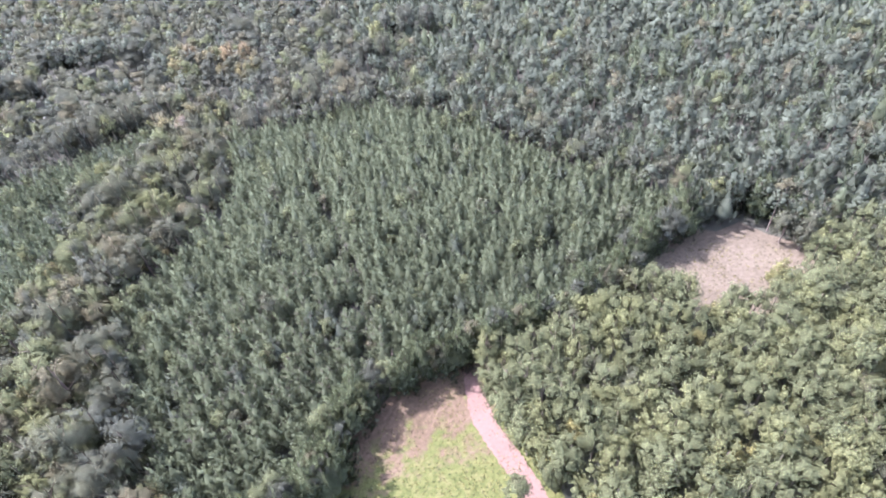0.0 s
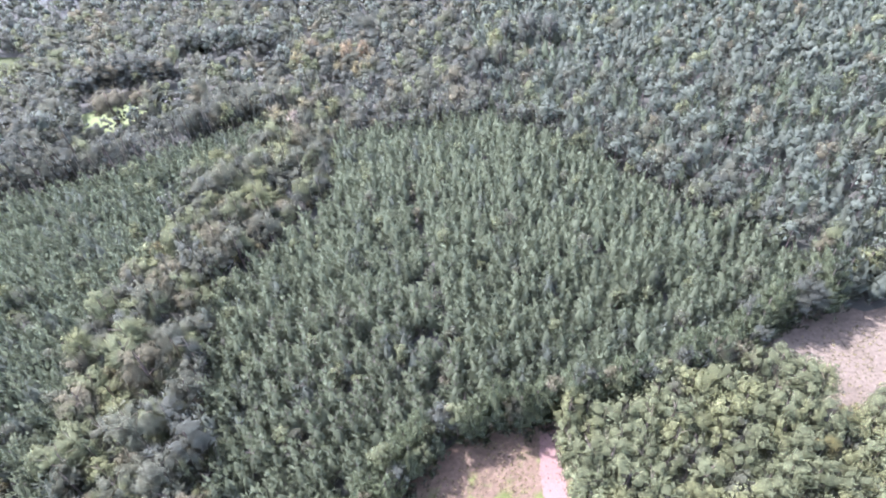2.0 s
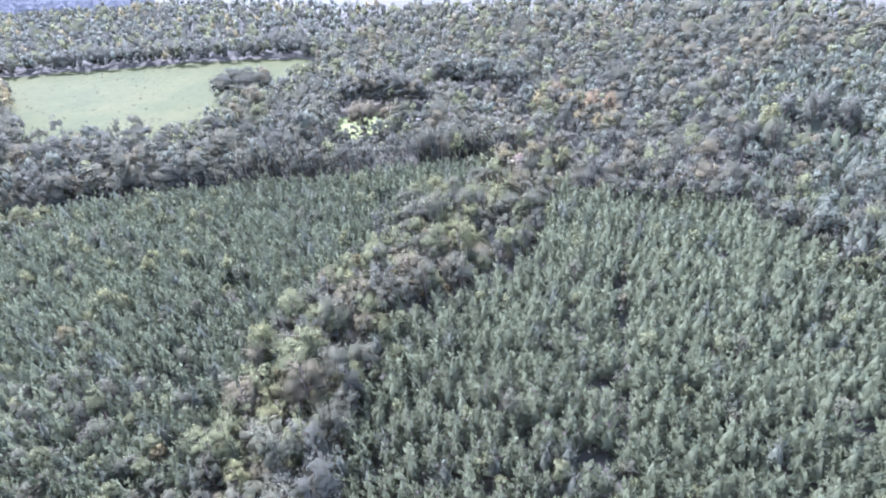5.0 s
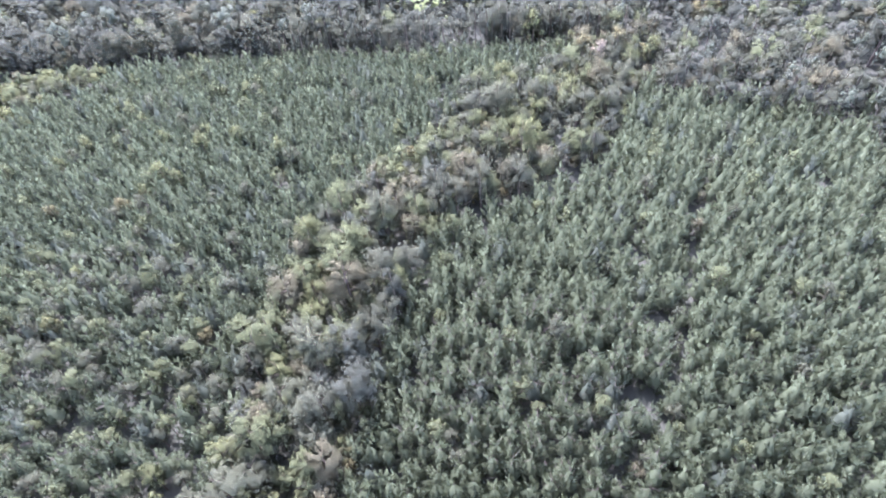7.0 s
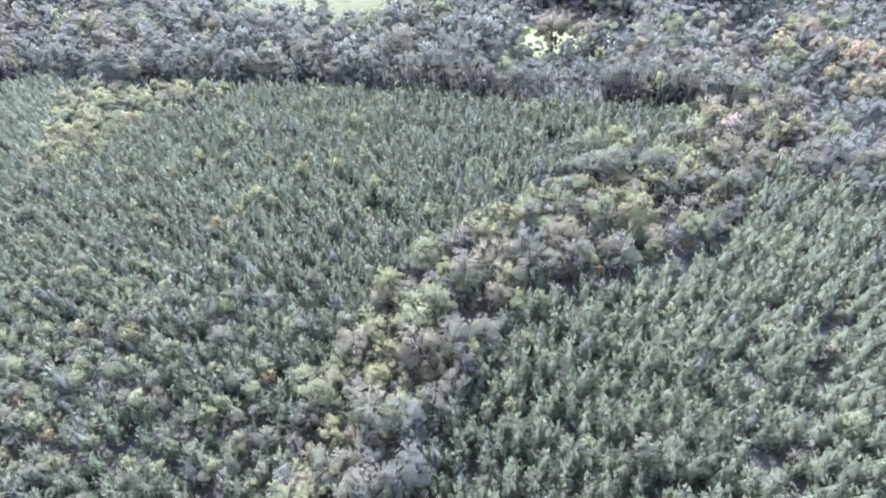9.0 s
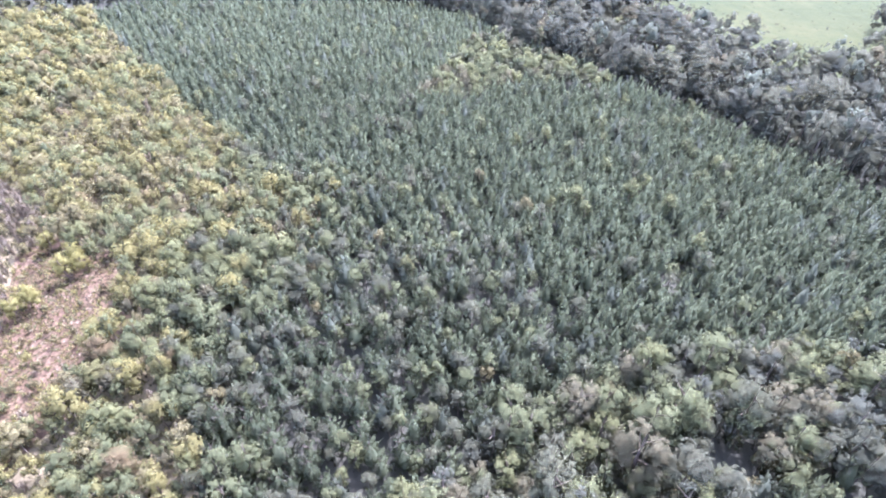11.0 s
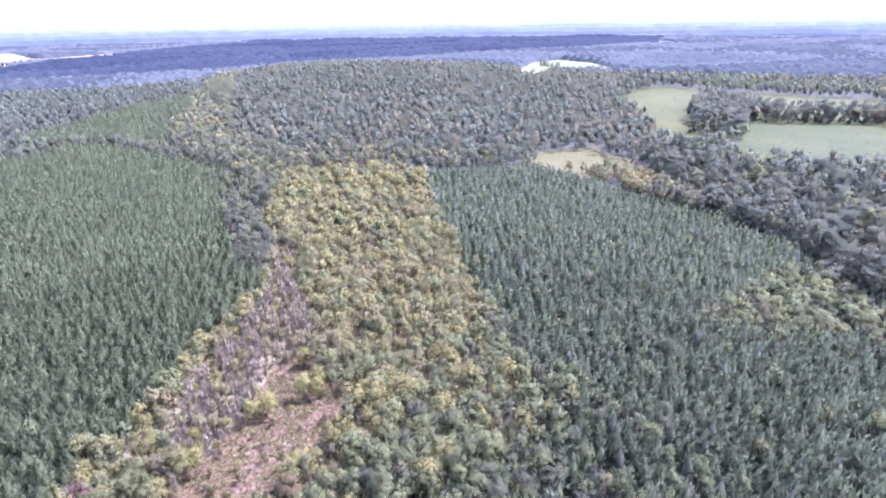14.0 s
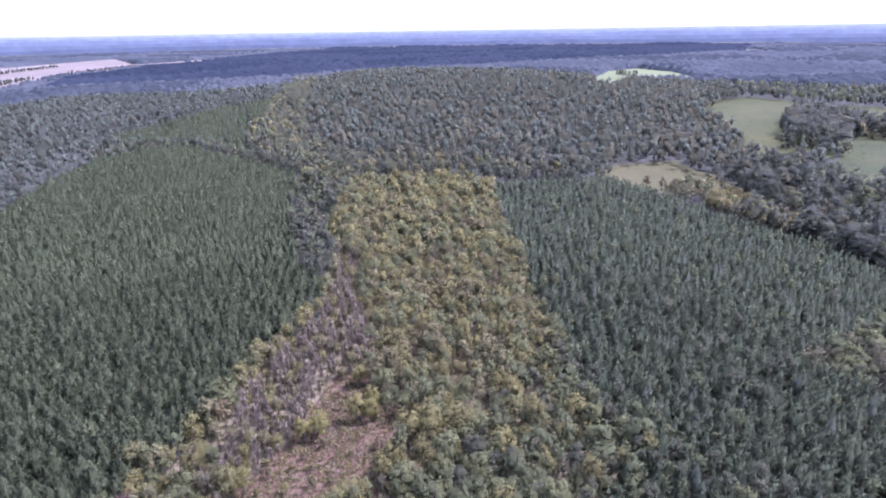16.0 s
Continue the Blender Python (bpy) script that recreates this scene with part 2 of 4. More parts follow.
def pine_crown(rng, lod, height=7.2, low=0.05, radius=1.95, power=0.48, lift=0.5):
    """Whorls of upswept branches round a stem, each branch a brush of needle sprays."""
    n = (170, 66, 24, 10)[lod]
    arms = (26, 16, 11, 6)[lod]
    grow = (0.86, 1.08, 1.4, 2.1)[lod] * (radius / 1.9) ** 0.8
    b = np.arange(arms)
    share = 1 - ((b + rng.uniform(0.2, 0.8, arms)) / arms) ** 0.7
    turn = b * 2.39996 + rng.uniform(-0.4, 0.4, arms)
    arm_l = radius * (1 - share) ** power * rng.uniform(0.7, 1.15, arms) + 0.12
    weight = arm_l + 0.25 * radius
    k = rng.choice(arms, n, p=weight / weight.sum())
    along = np.sqrt(rng.uniform((0.22, 0.15, 0.1, 0.05)[lod], 1.0, n))
    out = np.stack([np.cos(turn[k]), np.sin(turn[k]), np.zeros(n)], -1)
    up = np.array((0, 0, 1.0))
    climb = lift * (0.6 + 0.9 * share[k])
    r = arm_l[k] * along
    pos = out * r[:, None] + rng.normal(0, 0.09 * radius, (n, 3))
    pos[:, 2] += height * (low + (0.88 - low) * share[k]) + r * climb
    axis = out * 0.55 + up * (climb + 0.5)[:, None] + rng.normal(0, 0.25, (n, 3))
    facing = out * 0.65 + up * 0.75 + rng.normal(0, 0.3, (n, 3))
    blades = sprays(pos, facing, axis, grow * rng.uniform(0.7, 1.2, n), grow * rng.uniform(0.4, 0.62, n))
    core = spindle((0, 0, height * low * 0.7), (0, 0, height * (0.78, 0.8, 0.84, 0.9)[lod]), radius * (0.58, 0.58, 0.62, 0.76)[lod], 0.34, (6, 5, 5, 4)[lod])
    v, f = join([blades, core])
    side = v * np.array((1, 1, 0))
    normal = unit(side) * 0.72 + up * (0.34 + 0.5 * np.clip(v[:, 2:3] / height - 0.6, 0, 1))
    normal[:3 * n] += np.repeat(unit(facing) * 0.1 + rng.normal(0, 0.16, (n, 3)), 3, 0)
    return v, f, unit(normal)


def round_crown(rng, lod, height=10.0, radius=2.8, low=0.3, k=11, fine=1.0):
    """A crown of billowing lobes, each covered with sprays of leaves."""
    n = int((220, 96, 36, 13)[lod] * k / 11)
    grow = (0.72, 0.98, 1.35, 2.0)[lod] * (radius / 2.8) ** 0.4 * fine
    mid, half = height * (low + 1) / 2, height * (1 - low) / 2
    i = np.arange(k)
    cu = 0.88 - 1.3 * (i + 0.5) / k
    ca = i * 2.39996 + rng.uniform(-0.6, 0.6, k)
    cs = np.sqrt(1 - cu ** 2) * rng.uniform(0.7, 1.15, k)
    size = rng.uniform(0.34, 0.58, k) * radius * (11 / k) ** 0.33
    lobes = np.stack([radius * 0.6 * cs * np.cos(ca), radius * 0.6 * cs * np.sin(ca), mid + (half - size * 0.8) * cu * rng.uniform(0.75, 1.15, k)], -1)
    which = rng.choice(k, n, p=size ** 2 / (size ** 2).sum())
    way = unit(rng.normal(0, 1, (n, 3)) + np.array((0, 0, 0.45)) + unit(lobes[which] - np.array((0, 0, mid))) * 0.6)
    pos = lobes[which] + way * (size[which] * rng.uniform(0.82, 1.2, n))[:, None]
    facing = way + rng.normal(0, 0.28, (n, 3))
    axis = np.cross(facing, rng.normal(0, 1, (n, 3))) + way * 0.3
    blades = sprays(pos, facing, axis, grow * rng.uniform(0.6, 1.1, n), grow * rng.uniform(0.5, 0.85, n))
    cores = [clump(lobes[q], (size[q] * (0.66, 0.7, 0.88, 1.3)[lod],) * 3, rng) for q in (range(k), range(0, k, 2), range(0, k, 2), range(0, k, 5))[lod]]
    v, f = join([blades] + cores)
    lean = np.zeros_like(v)
    lean[:3 * n] = np.repeat(unit(facing) * 0.14 + rng.normal(0, 0.14, (n, 3)), 3, 0)
    return v, f, fluff(v, lobes, size, mid, radius / half, lean)


def bare_crown(rng, lod, height=7.0, radius=1.2):
    n = (64, 40, 18, 10)[lod]
    fat = (0.1, 0.14, 0.24, 0.34)[lod]
    out = []
    for i in range(n):
        u = rng.uniform(0.15, 0.8)
        az = i * 2.4
        l = radius * rng.uniform(0.6, 1.2) * (1.1 - 0.6 * u)
        z = height * u
        out.append(spindle((0, 0, z), (l * math.cos(az), l * math.sin(az), z + rng.uniform(0.5, 1.3) * height * 0.25), fat * rng.uniform(0.7, 1.4), 0.6, 3, az))
    return join(out)


def trunk_mesh(rng, lod, height, r):
    if lod:
        return tube((0, 0, 0), (0, 0, height * 0.8), r * 1.2, r * 0.4, 3)
    bend = (rng.uniform(-.15, .15), rng.uniform(-.15, .15), height * 0.45)
    out = [tube((0, 0, -0.1), bend, r * 1.25, r * 0.85), tube(bend, (0, 0, height * 0.92), r * 0.85, r * 0.2)]
    for k in range(5):
        az, z = k * 2.4, height * (0.35 + 0.1 * k)
        l = height * 0.16
        out.append(tube((0, 0, z), (l * math.cos(az), l * math.sin(az), z + l * 0.7), r * 0.4, r * 0.1, 3))
    return join(out)


KINDS = {
    "pine": (lambda g, l: pine_crown(g, l), 7.0, 0.11),
    "tall": (lambda g, l: round_crown(g, l, 12.0, 2.7, 0.34, 10), 12.0, 0.2),
    "round": (lambda g, l: round_crown(g, l, 10.0, 3.0, 0.06, 14, 0.88), 10.0, 0.17),
    "column": (lambda g, l: round_crown(g, l, 9.0, 1.9, 0.2), 9.0, 0.14),
    "shrub": (lambda g, l: round_crown(g, l, 4.9, 1.65, 0.02, 14, 0.72), 4.9, 0.06),
    "oak": (lambda g, l: round_crown(g, l, 15.0, 4.8, -0.05, 18), 15.0, 0.32),
    "spread": (lambda g, l: round_crown(g, l, 14.0, 7.2, 0.12, 26, 0.8), 14.0, 0.6),
    "screen": (lambda g, l: round_crown(g, l, 12.0, 2.5, -0.4, 16), 12.0, 0.2),
    "bushy": (lambda g, l: pine_crown(g, l, 6.5, 0.03, 2.1, 0.38), 7.0, 0.11),
    "bare": (lambda g, l: bare_crown(g, l), 7.0, 0.07),
}
MODELS = {}
for number, (kind_name, (crown_fn, tall_m, girth)) in enumerate(KINDS.items()):
    for lod in range(4):
        g = np.random.default_rng(100 + 10 * number + lod)
        MODELS[kind_name, lod] = [(crown_fn(g, lod), trunk_mesh(g, lod, tall_m, girth)) for _ in range(6 if lod == 0 else 4)]


# ---- the lie of the land ----
def rise(x, y):
    """Height of the ground: level round the stands, a low wooded hill in the west."""
    x, y = np.asarray(x, float), np.asarray(y, float)
    return HILL * np.exp(-(((x + 720) / 250) ** 2 + ((y + 270) / 260) ** 2))


HILL = 14.0


def inside(poly, x, y):
    hit = np.zeros(len(x), bool)
    p = np.array(poly, float)
    for (x0, y0), (x1, y1) in zip(p, np.roll(p, -1, 0)):
        cross = ((y0 > y) != (y1 > y))
        with np.errstate(divide="ignore", invalid="ignore"):
            hit ^= cross & (x < (x1 - x0) * (y - y0) / (y1 - y0) + x0)
    return hit


STAND_A = [(-24, 38), (-6, 42), (-1, 49), (8, 53.5), (22, 53.5), (38, 53), (54, 54), (61, 59), (75, 61), (80, 66), (76, 78), (69, 95), (62, 114), (54, 133), (40, 154), (6, 157), (-5, 157), (-8, 128), (-17, 116), (-34, 101), (-34, 88), (-31, 66), (-27, 50)]
LANE_A = [(4.0, 54), (5.6, 60), (8.0, 70), (9.0, 82), (9.4, 98), (9.2, 110), (10.4, 120), (11.4, 132), (13.0, 132), (12.2, 120), (11.2, 110), (11.6, 98), (11.2, 82), (10.2, 70), (8.0, 60), (6.2, 54)]
STRIP_B = [(-24, 36), (-27, 50), (-31, 66), (-34, 88), (-34, 101), (-17, 116), (-8, 128), (-5, 157), (-2, 184), (-22, 180), (-32, 155), (-45, 140), (-53, 108), (-56, 92), (-54, 75), (-50, 62), (-44, 46), (-40, 34)]
STAND_C = [(-40, 34), (-44, 46), (-50, 62), (-54, 75), (-56, 92), (-53, 108), (-45, 140), (-32, 155), (-22, 180), (-72, 159), (-107, 148), (-152, 130), (-190, 109), (-220, 102), (-245, 77), (-262, 53), (-280, 36), (-302, 4), (-270, -46), (-220, -21), (-174, 3), (-145, 19), (-127, 26), (-116, 42), (-95, 32), (-87, 20), (-73, 12), (-59, 19), (-46, 16)]
SCRUB_C = [(-158, 68), (-178, 84), (-200, 98), (-190, 107), (-152, 128), (-146, 122), (-160, 104), (-152, 84)]
PURPLE_G = [(-74, -18), (-86, -16), (-94, -17), (-104, -21), (-111, -23), (-117, -20), (-124, -21), (-134, -28), (-150, -41), (-168, -54), (-176, -66), (-152, -52), (-136, -44), (-115, -40), (-97, -35), (-84, -28)]
STRIP_G = [(-46, 16), (-59, 19), (-73, 12), (-87, 20), (-95, 32), (-116, 42), (-127, 26), (-145, 19), (-174, 3), (-220, -21), (-270, -46), (-282, -75), (-252, -112), (-212, -95), (-168, -64), (-135, -45), (-110, -45), (-92, -38), (-74, -36), (-50, -30), (-30, -18), (-30, 0)]
STAND_H = [(-32, -22), (-50, -32), (-74, -37), (-92, -39), (-110, -46), (-135, -47), (-168, -66), (-212, -97), (-252, -150), (-262, -180), (-266, -206), (-281, -262), (-268, -283), (-235, -281), (-190, -258), (-130, -205), (-90, -170), (-50, -90), (-25, -40)]
CLEAR_1 = [(-10, 28), (-5, 40), (0, 47), (8.5, 52), (20, 52.8), (23, 51), (21.5, 43), (21.3, 33), (20, 20), (8, 16)]
CLEAR_2 = [(58, 54), (66, 57.5), (75, 59.5), (86, 58.5), (89, 54), (90.5, 47), (84, 42.5), (74, 40.5), (65.5, 43), (61, 49)]
ROAD = [(22.6, 54), (20.7, 49.5), (19.4, 45.9), (18.8, 42.3), (19.1, 37.8), (19.6, 33.4), (19.8, 28), (19.5, 20), (19, 10), (16, -20), (10, -70), (-4, -130)]
CLEAR_G = [(-65, -10), (-72, -17), (-80, -20), (-87, -17.5), (-94, -18.5), (-104, -22), (-111, -24), (-117, -20), (-111, -10), (-106, -2), (-97, 0), (-87, -1), (-76, -2.5)]
FIELD_F = [(-145, 196), (-143, 215), (-150, 238), (-140, 270), (-136, 300), (-165, 313), (-240, 300), (-310, 284), (-400, 255), (-492, 222), (-480, 132), (-420, 124), (-372, 103), (-352, 100), (-325, 112), (-332, 135), (-338, 163), (-290, 172), (-225, 170), (-190, 176), (-160, 186)]
FIELD_SMALL = [(-305, 8), (-334, 0), (-361, 31), (-326, 52), (-317, 52), (-305, 32)]
FIELD_W = [(-549, 38), (-655, 62), (-692, 84), (-668, 132), (-650, 192), (-640, 266), (-540, 250), (-518, 200), (-522, 160), (-575, 138), (-600, 118), (-540, 100), (-430, 90), (-415, 106), (-374, 100), (-370, 76), (-432, 66), (-492, 58)]
FIELD_BRIGHT = [(-691, -74), (-800, -98), (-902, -108), (-1060, -118), (-1160, -86), (-1074, -14), (-880, 46), (-850, 40), (-851, -4), (-806, -52), (-718, -54)]
YARD = [(-98, 217), (-92, 198), (-82, 194), (-74, 204), (-64, 214), (-66, 224), (-80, 228)]
HAY_FIELDS = [[(-430, -880), (-478, -863), (-671, -1040), (-925, -1180), (-1206, -1224), (-1341, -1368), (-1052, -1348), (-1290, -1766), (-1076, -1677), (-846, -1579), (-500, -1250)],
              [(-545, -765), (-640, -731), (-715, -780), (-620, -822)]]
HEDGE = [(-200, -88), (-250, -111), (-282, -76), (-296, -20), (-312, -24), (-306, -84), (-296, -140), (-330, -205), (-440, -292), (-690, -466), (-670, -496), (-424, -322), (-304, -236), (-256, -168), (-250, -146), (-206, -94)]
PLANT_SW = [(-280, -206), (-300, -268), (-282, -298), (-262, -334), (-341, -359), (-415, -379), (-467, -376), (-514, -296), (-447, -312), (-350, -266), (-292, -208)]
BELT_H = [(-262, -182), (-268, -206), (-285, -264), (-275, -286), (-232, -285), (-228, -296), (-282, -298), (-300, -268), (-280, -206), (-274, -182)]
BELT_GH = [(-150, -52), (-165, -60), (-180, -72), (-200, -90), (-232, -115), (-258, -130), (-280, -138), (-276, -150), (-250, -143), (-222, -127), (-190, -101), (-170, -82), (-155, -67)]
DARK_WOODS = [(-500, -800), (-640, -960), (-1000, -1150), (-1500, -1350), (-2300, -1500), (-3400, -1250), (-3600, -300), (-3300, 250), (-1900, 120), (-1350, -250), (-1100, -420), (-960, -480), (-760, -510), (-690, -600)]
SCRUB_T = [(-281, 46), (-303, 57), (-278, 75), (-259, 90), (-252, 78), (-260, 60)]
C_NEAR = [(-40, 34), (-46, 16), (-59, 19), (-73, 12), (-87, 20), (-98, 36), (-104, 56), (-80, 78), (-54, 75), (-50, 62), (-44, 46)]
LANE_N = [(-66, 240), (-48, 236), (-31, 227), (-26, 234), (-44, 247), (-66, 251)]
BAND_W = [(-482, 132), (-494, 222), (-482, 258), (-536, 252), (-515, 200), (-519, 160), (-572, 140), (-602, 122), (-540, 101), (-432, 91), (-424, 123)]
YARD_FRONT = [(-72, 163), (-80, 181), (-89, 196), (-97, 216), (-80, 227), (-64, 216), (-60, 205), (-52, 178), (-55, 170)]
BEHIND = [(-22, 24), (18, 22), (30, 5), (72, 2), (112, 28), (150, 55), (200, 90), (320, 150), (320, -320), (-140, -320), (-84, -150), (-62, -62), (-34, -30)]       # the land behind the start of the walk
OPEN = [CLEAR_1, CLEAR_2, CLEAR_G, FIELD_F, FIELD_SMALL, FIELD_W, FIELD_BRIGHT, YARD] + HAY_FIELDS


def ground_sheet():
    rings = np.concatenate([np.linspace(0, 300, 31), np.geomspace(320, 4900, 60)])
    n = 144
    v = [(-60, 40, 0)]
    for r in rings[1:]:
        a = np.arange(n) * 2 * math.pi / n
        v += list(zip(-60 + r * np.cos(a), 40 + r * np.sin(a), np.zeros(n)))
    v = np.array(v)
    v[:, 2] = rise(v[:, 0], v[:, 1])
    f = [(0, 1 + k, 1 + (k + 1) % n) for k in range(n)]
    for i in range(len(rings) - 2):
        b0, b1 = 1 + i * n, 1 + (i + 1) * n
        for k in range(n):
            m = (k + 1) % n
            f += [(b0 + k, b1 + k, b1 + m), (b0 + k, b1 + m, b0 + m)]
    return tagged(new("ground", mesh_from("ground", v, np.array(f), FLOOR)), "brown leaf-littered forest floor under the trees", "ground", kind="structure")


ground_sheet()


def patch(name, poly, mat, label, category, lift=0.05, step=4.0, ragged=1.2, grow=0.0):
    """An open piece of land with an uneven border, just above the forest floor."""
    bm = bmesh.new()
    g = random.Random(len(name) * 7 + len(poly))
    ring = []
    cx, cy = sum(p[0] for p in poly) / len(poly), sum(p[1] for p in poly) / len(poly)
    poly = [(x + grow * (x - cx) / (math.hypot(x - cx, y - cy) + 1e-6), y + grow * (y - cy) / (math.hypot(x - cx, y - cy) + 1e-6)) for x, y in poly]
    for (x0, y0), (x1, y1) in zip(poly, poly[1:] + poly[:1]):
        n = max(1, int(math.hypot(x1 - x0, y1 - y0) / step))
        for k in range(n):
            ring.append((x0 + (x1 - x0) * k / n + g.uniform(-ragged, ragged), y0 + (y1 - y0) * k / n + g.uniform(-ragged, ragged)))
    face = bm.faces.new([bm.verts.new((x, y, lift)) for x, y in ring])
    bmesh.ops.triangulate(bm, faces=[face])
    if HILL:
        for v in bm.verts:
            v.co.z = lift + float(rise(v.co.x, v.co.y))
    me = bpy.data.meshes.new(name)
    bm.normal_update()
    if sum(f.normal.z for f in bm.faces) < 0:
        bmesh.ops.reverse_faces(bm, faces=bm.faces[:])
    bm.to_mesh(me)
    bm.free()
    me.materials.append(mat)
    return tagged(new(name, me), label, category, kind="structure")


patch("clearing_1", CLEAR_1, MEADOW, "mown clearing of reddish soil and dry grass", "clearing", grow=2.5)
CLEAR_1_SOUTH = [(-8, 28), (-3, 39), (2, 42.5), (8, 41), (13, 39.5), (17, 36), (16.5, 20), (8, 16)]
patch("clearing_2", CLEAR_2, STUBBLE, "dry tan stubble clearing beside the pines", "clearing", grow=2.5)
patch("clearing_3", CLEAR_G, BRUSH, "reddish brown cut-over ground with brush", "clearing", grow=3.0)
patch("scrub_ground", STRIP_G, SCRUB, "dry tan grass and litter under the scrub", "ground", 0.03, 6, 1.5)
patch("field_1", FIELD_F, LUSH, "wide green pasture behind a tall tree line", "field", 0.08, 12, 3, 3)
patch("field_6", BAND_W, PASTURE, "rough grass under a belt of field trees", "field", 0.04, 10, 4, 16)
patch("field_2", FIELD_SMALL, OLDFIELD, "small tawny field at the end of the pines", "field", 0.08, 6, 1, 9)
patch("field_3", FIELD_W, PASTURE, "green pasture between woods", "field", 0.08, 15, 3, 14)
patch("field_4", FIELD_BRIGHT, LAWN, "bright lime green field on the rise", "field", 0.1, 15, 3)
patch("lawn", YARD, LAWN, "bright lawn in the shade of a great oak", "lawn", 0.06, 4, 0.6)
for poly in HAY_FIELDS:
    patch("field_5", poly, HAY, "pale dry hayfield far away", "field", 0.2, 40, 8)


def ribbon(name, line, width, mat, label, lift):
    pts = np.array(line, float)
    t = np.linspace(0, len(pts) - 1, 14 * len(pts))
    x = np.interp(t, range(len(pts)), pts[:, 0])
    y = np.interp(t, range(len(pts)), pts[:, 1])
    g = np.random.default_rng(4)
    dx, dy = np.gradient(x), np.gradient(y)
    n = np.hypot(dx, dy)
    cols = np.array([-0.5, -0.36, -0.22, 0, 0.22, 0.36, 0.5])
    sink = np.array([0.0, 0.02, -0.04, 0.03, -0.04, 0.02, 0.0])
    v, f = [], []
    for i in range(len(x)):
        for c, s in zip(cols, sink):
            w = width * c + (g.uniform(-0.18, 0.18) if abs(c) == 0.5 else 0)
            v.append((x[i] - dy[i] / n[i] * w, y[i] + dx[i] / n[i] * w, lift + s))
    m = len(cols)
    for i in range(len(x) - 1):
        for k in range(m - 1):
            a = i * m + k
            f += [(a, a + m, a + m + 1), (a, a + m + 1, a + 1)]
    f = np.array(f)[:, ::-1]
    return tagged(new(name, mesh_from(name, np.array(v), f, mat)), label, "road", kind="structure")


ribbon("road", ROAD, 3.3, CLAY, "pink clay farm track with wheel ruts", 0.12)


# ---- planting ----
GROVE = {}        # (kind, leaf, lod) -> list of (x, y, scale, turn)
SINGLE = []       # trees that stand as things of their own
FOCUS = ((48.0, 40.0), (18.0, 52.0), (0.0, 62.0), (-24.0, 58.0), (-45.0, 40.0), (-62.0, 10.0))      # where the walk looks down from nearest


# small open hollows between the trees
HOLLOWS = [(-39, 88.5, 3.4), (-19.5, 134, 4.0), (-52, 147, 3.4), (1.9, 102.5, 2.4), (6.5, 88, 2.2), (7, 72.5, 2.4), (33.5, 131, 2.5), (45, 86.5, 2.6), (10.3, 98, 2.2)]
HOLLOWS += [(-32 + 3.7 * k, 98.5 + 4.3 * k, 2.3 + 0.5 * (k % 2)) for k in range(7)]      # the shaded lane beside the hedge strip
HOLLOWS += [(-27, 186, 2.2), (-5, 168, 4.0), (-212, 119, 4.5), (-206, 114, 3.5), (65, 202, 5.0), (71, 199, 4.5), (77, 196.5, 4.0), (49, 178.5, 4.5), (31.5, 134.5, 2.6), (-369, -291, 8.0), (-364, -287, 6.0)]


def spots(poly, step, jitter, seed, angle=0.0, stretch=1.0, keep_out=()):
    g = np.random.default_rng(seed)
    p = np.array(poly, float)
    c, s = math.cos(angle), math.sin(angle)
    mid = p.mean(0)
    reach = np.abs(p - mid).max() * 1.5
    u = np.arange(-reach, reach, step)
    w = np.arange(-reach, reach, step * stretch)
    a, b = [q.ravel() for q in np.meshgrid(u, w)]
    a = a + g.uniform(-jitter, jitter, len(a)) * step
    b = b + g.uniform(-jitter, jitter, len(b)) * step * stretch
    x, y = mid[0] + c * a - s * b, mid[1] + s * a + c * b
    ok = inside(poly, x, y)
    for hx, hy, hr in HOLLOWS:
        ok &= np.hypot(x - hx, y - hy) > hr
    for q in keep_out:
        ok &= ~inside(q, x, y)
    return x[ok], y[ok], g


def plant(poly, step, kinds, seed, jitter=0.3, angle=0.0, stretch=1.0, size=(0.85, 1.15), keep_out=(), group="", where=None, gaps=0.0, coarse=0):
    """Fill a stand; kinds: rows of (share, kind, leaf, size). where: the plan box in which trees are things of their own."""
    x, y, g = spots(poly, step, jitter, seed, angle, stretch, keep_out)
    share = np.array([k[0] for k in kinds], float)
    pick = g.choice(len(kinds), len(x), p=share / share.sum())
    scale = g.uniform(size[0], size[1], len(x))
    turn = g.uniform(0, 6.2832, len(x))
    if gaps:
        hole = np.array([noise.noise((px / 9.0, py / 9.0, seed)) for px, py in zip(x, y)])
        scale = np.where(hole > gaps, scale * 0.45, scale)
    far = np.minimum.reduce([np.hypot(x - fx, y - fy) for fx, fy in FOCUS])
    lod = np.where(far < 42, 0, np.where(far < 130, 1, np.where(far < 300, 2, 3)))
    lod = np.where(inside(BEHIND, x, y), np.where(far < 60, 2, 3), lod)
    lod = np.clip(lod + coarse, 0, 3)
    single = 0
    for i in range(len(x)):
        _, kind, leaf, k = kinds[pick[i]]
        if where and single < 300 and where[0] < x[i] < where[1] and where[2] < y[i] < where[3]:
            SINGLE.append((kind, leaf, x[i], y[i], scale[i] * k, turn[i], group))
            single += 1
        else:
            GROVE.setdefault((kind, leaf, int(lod[i])), []).append((x[i], y[i], scale[i] * k, turn[i]))


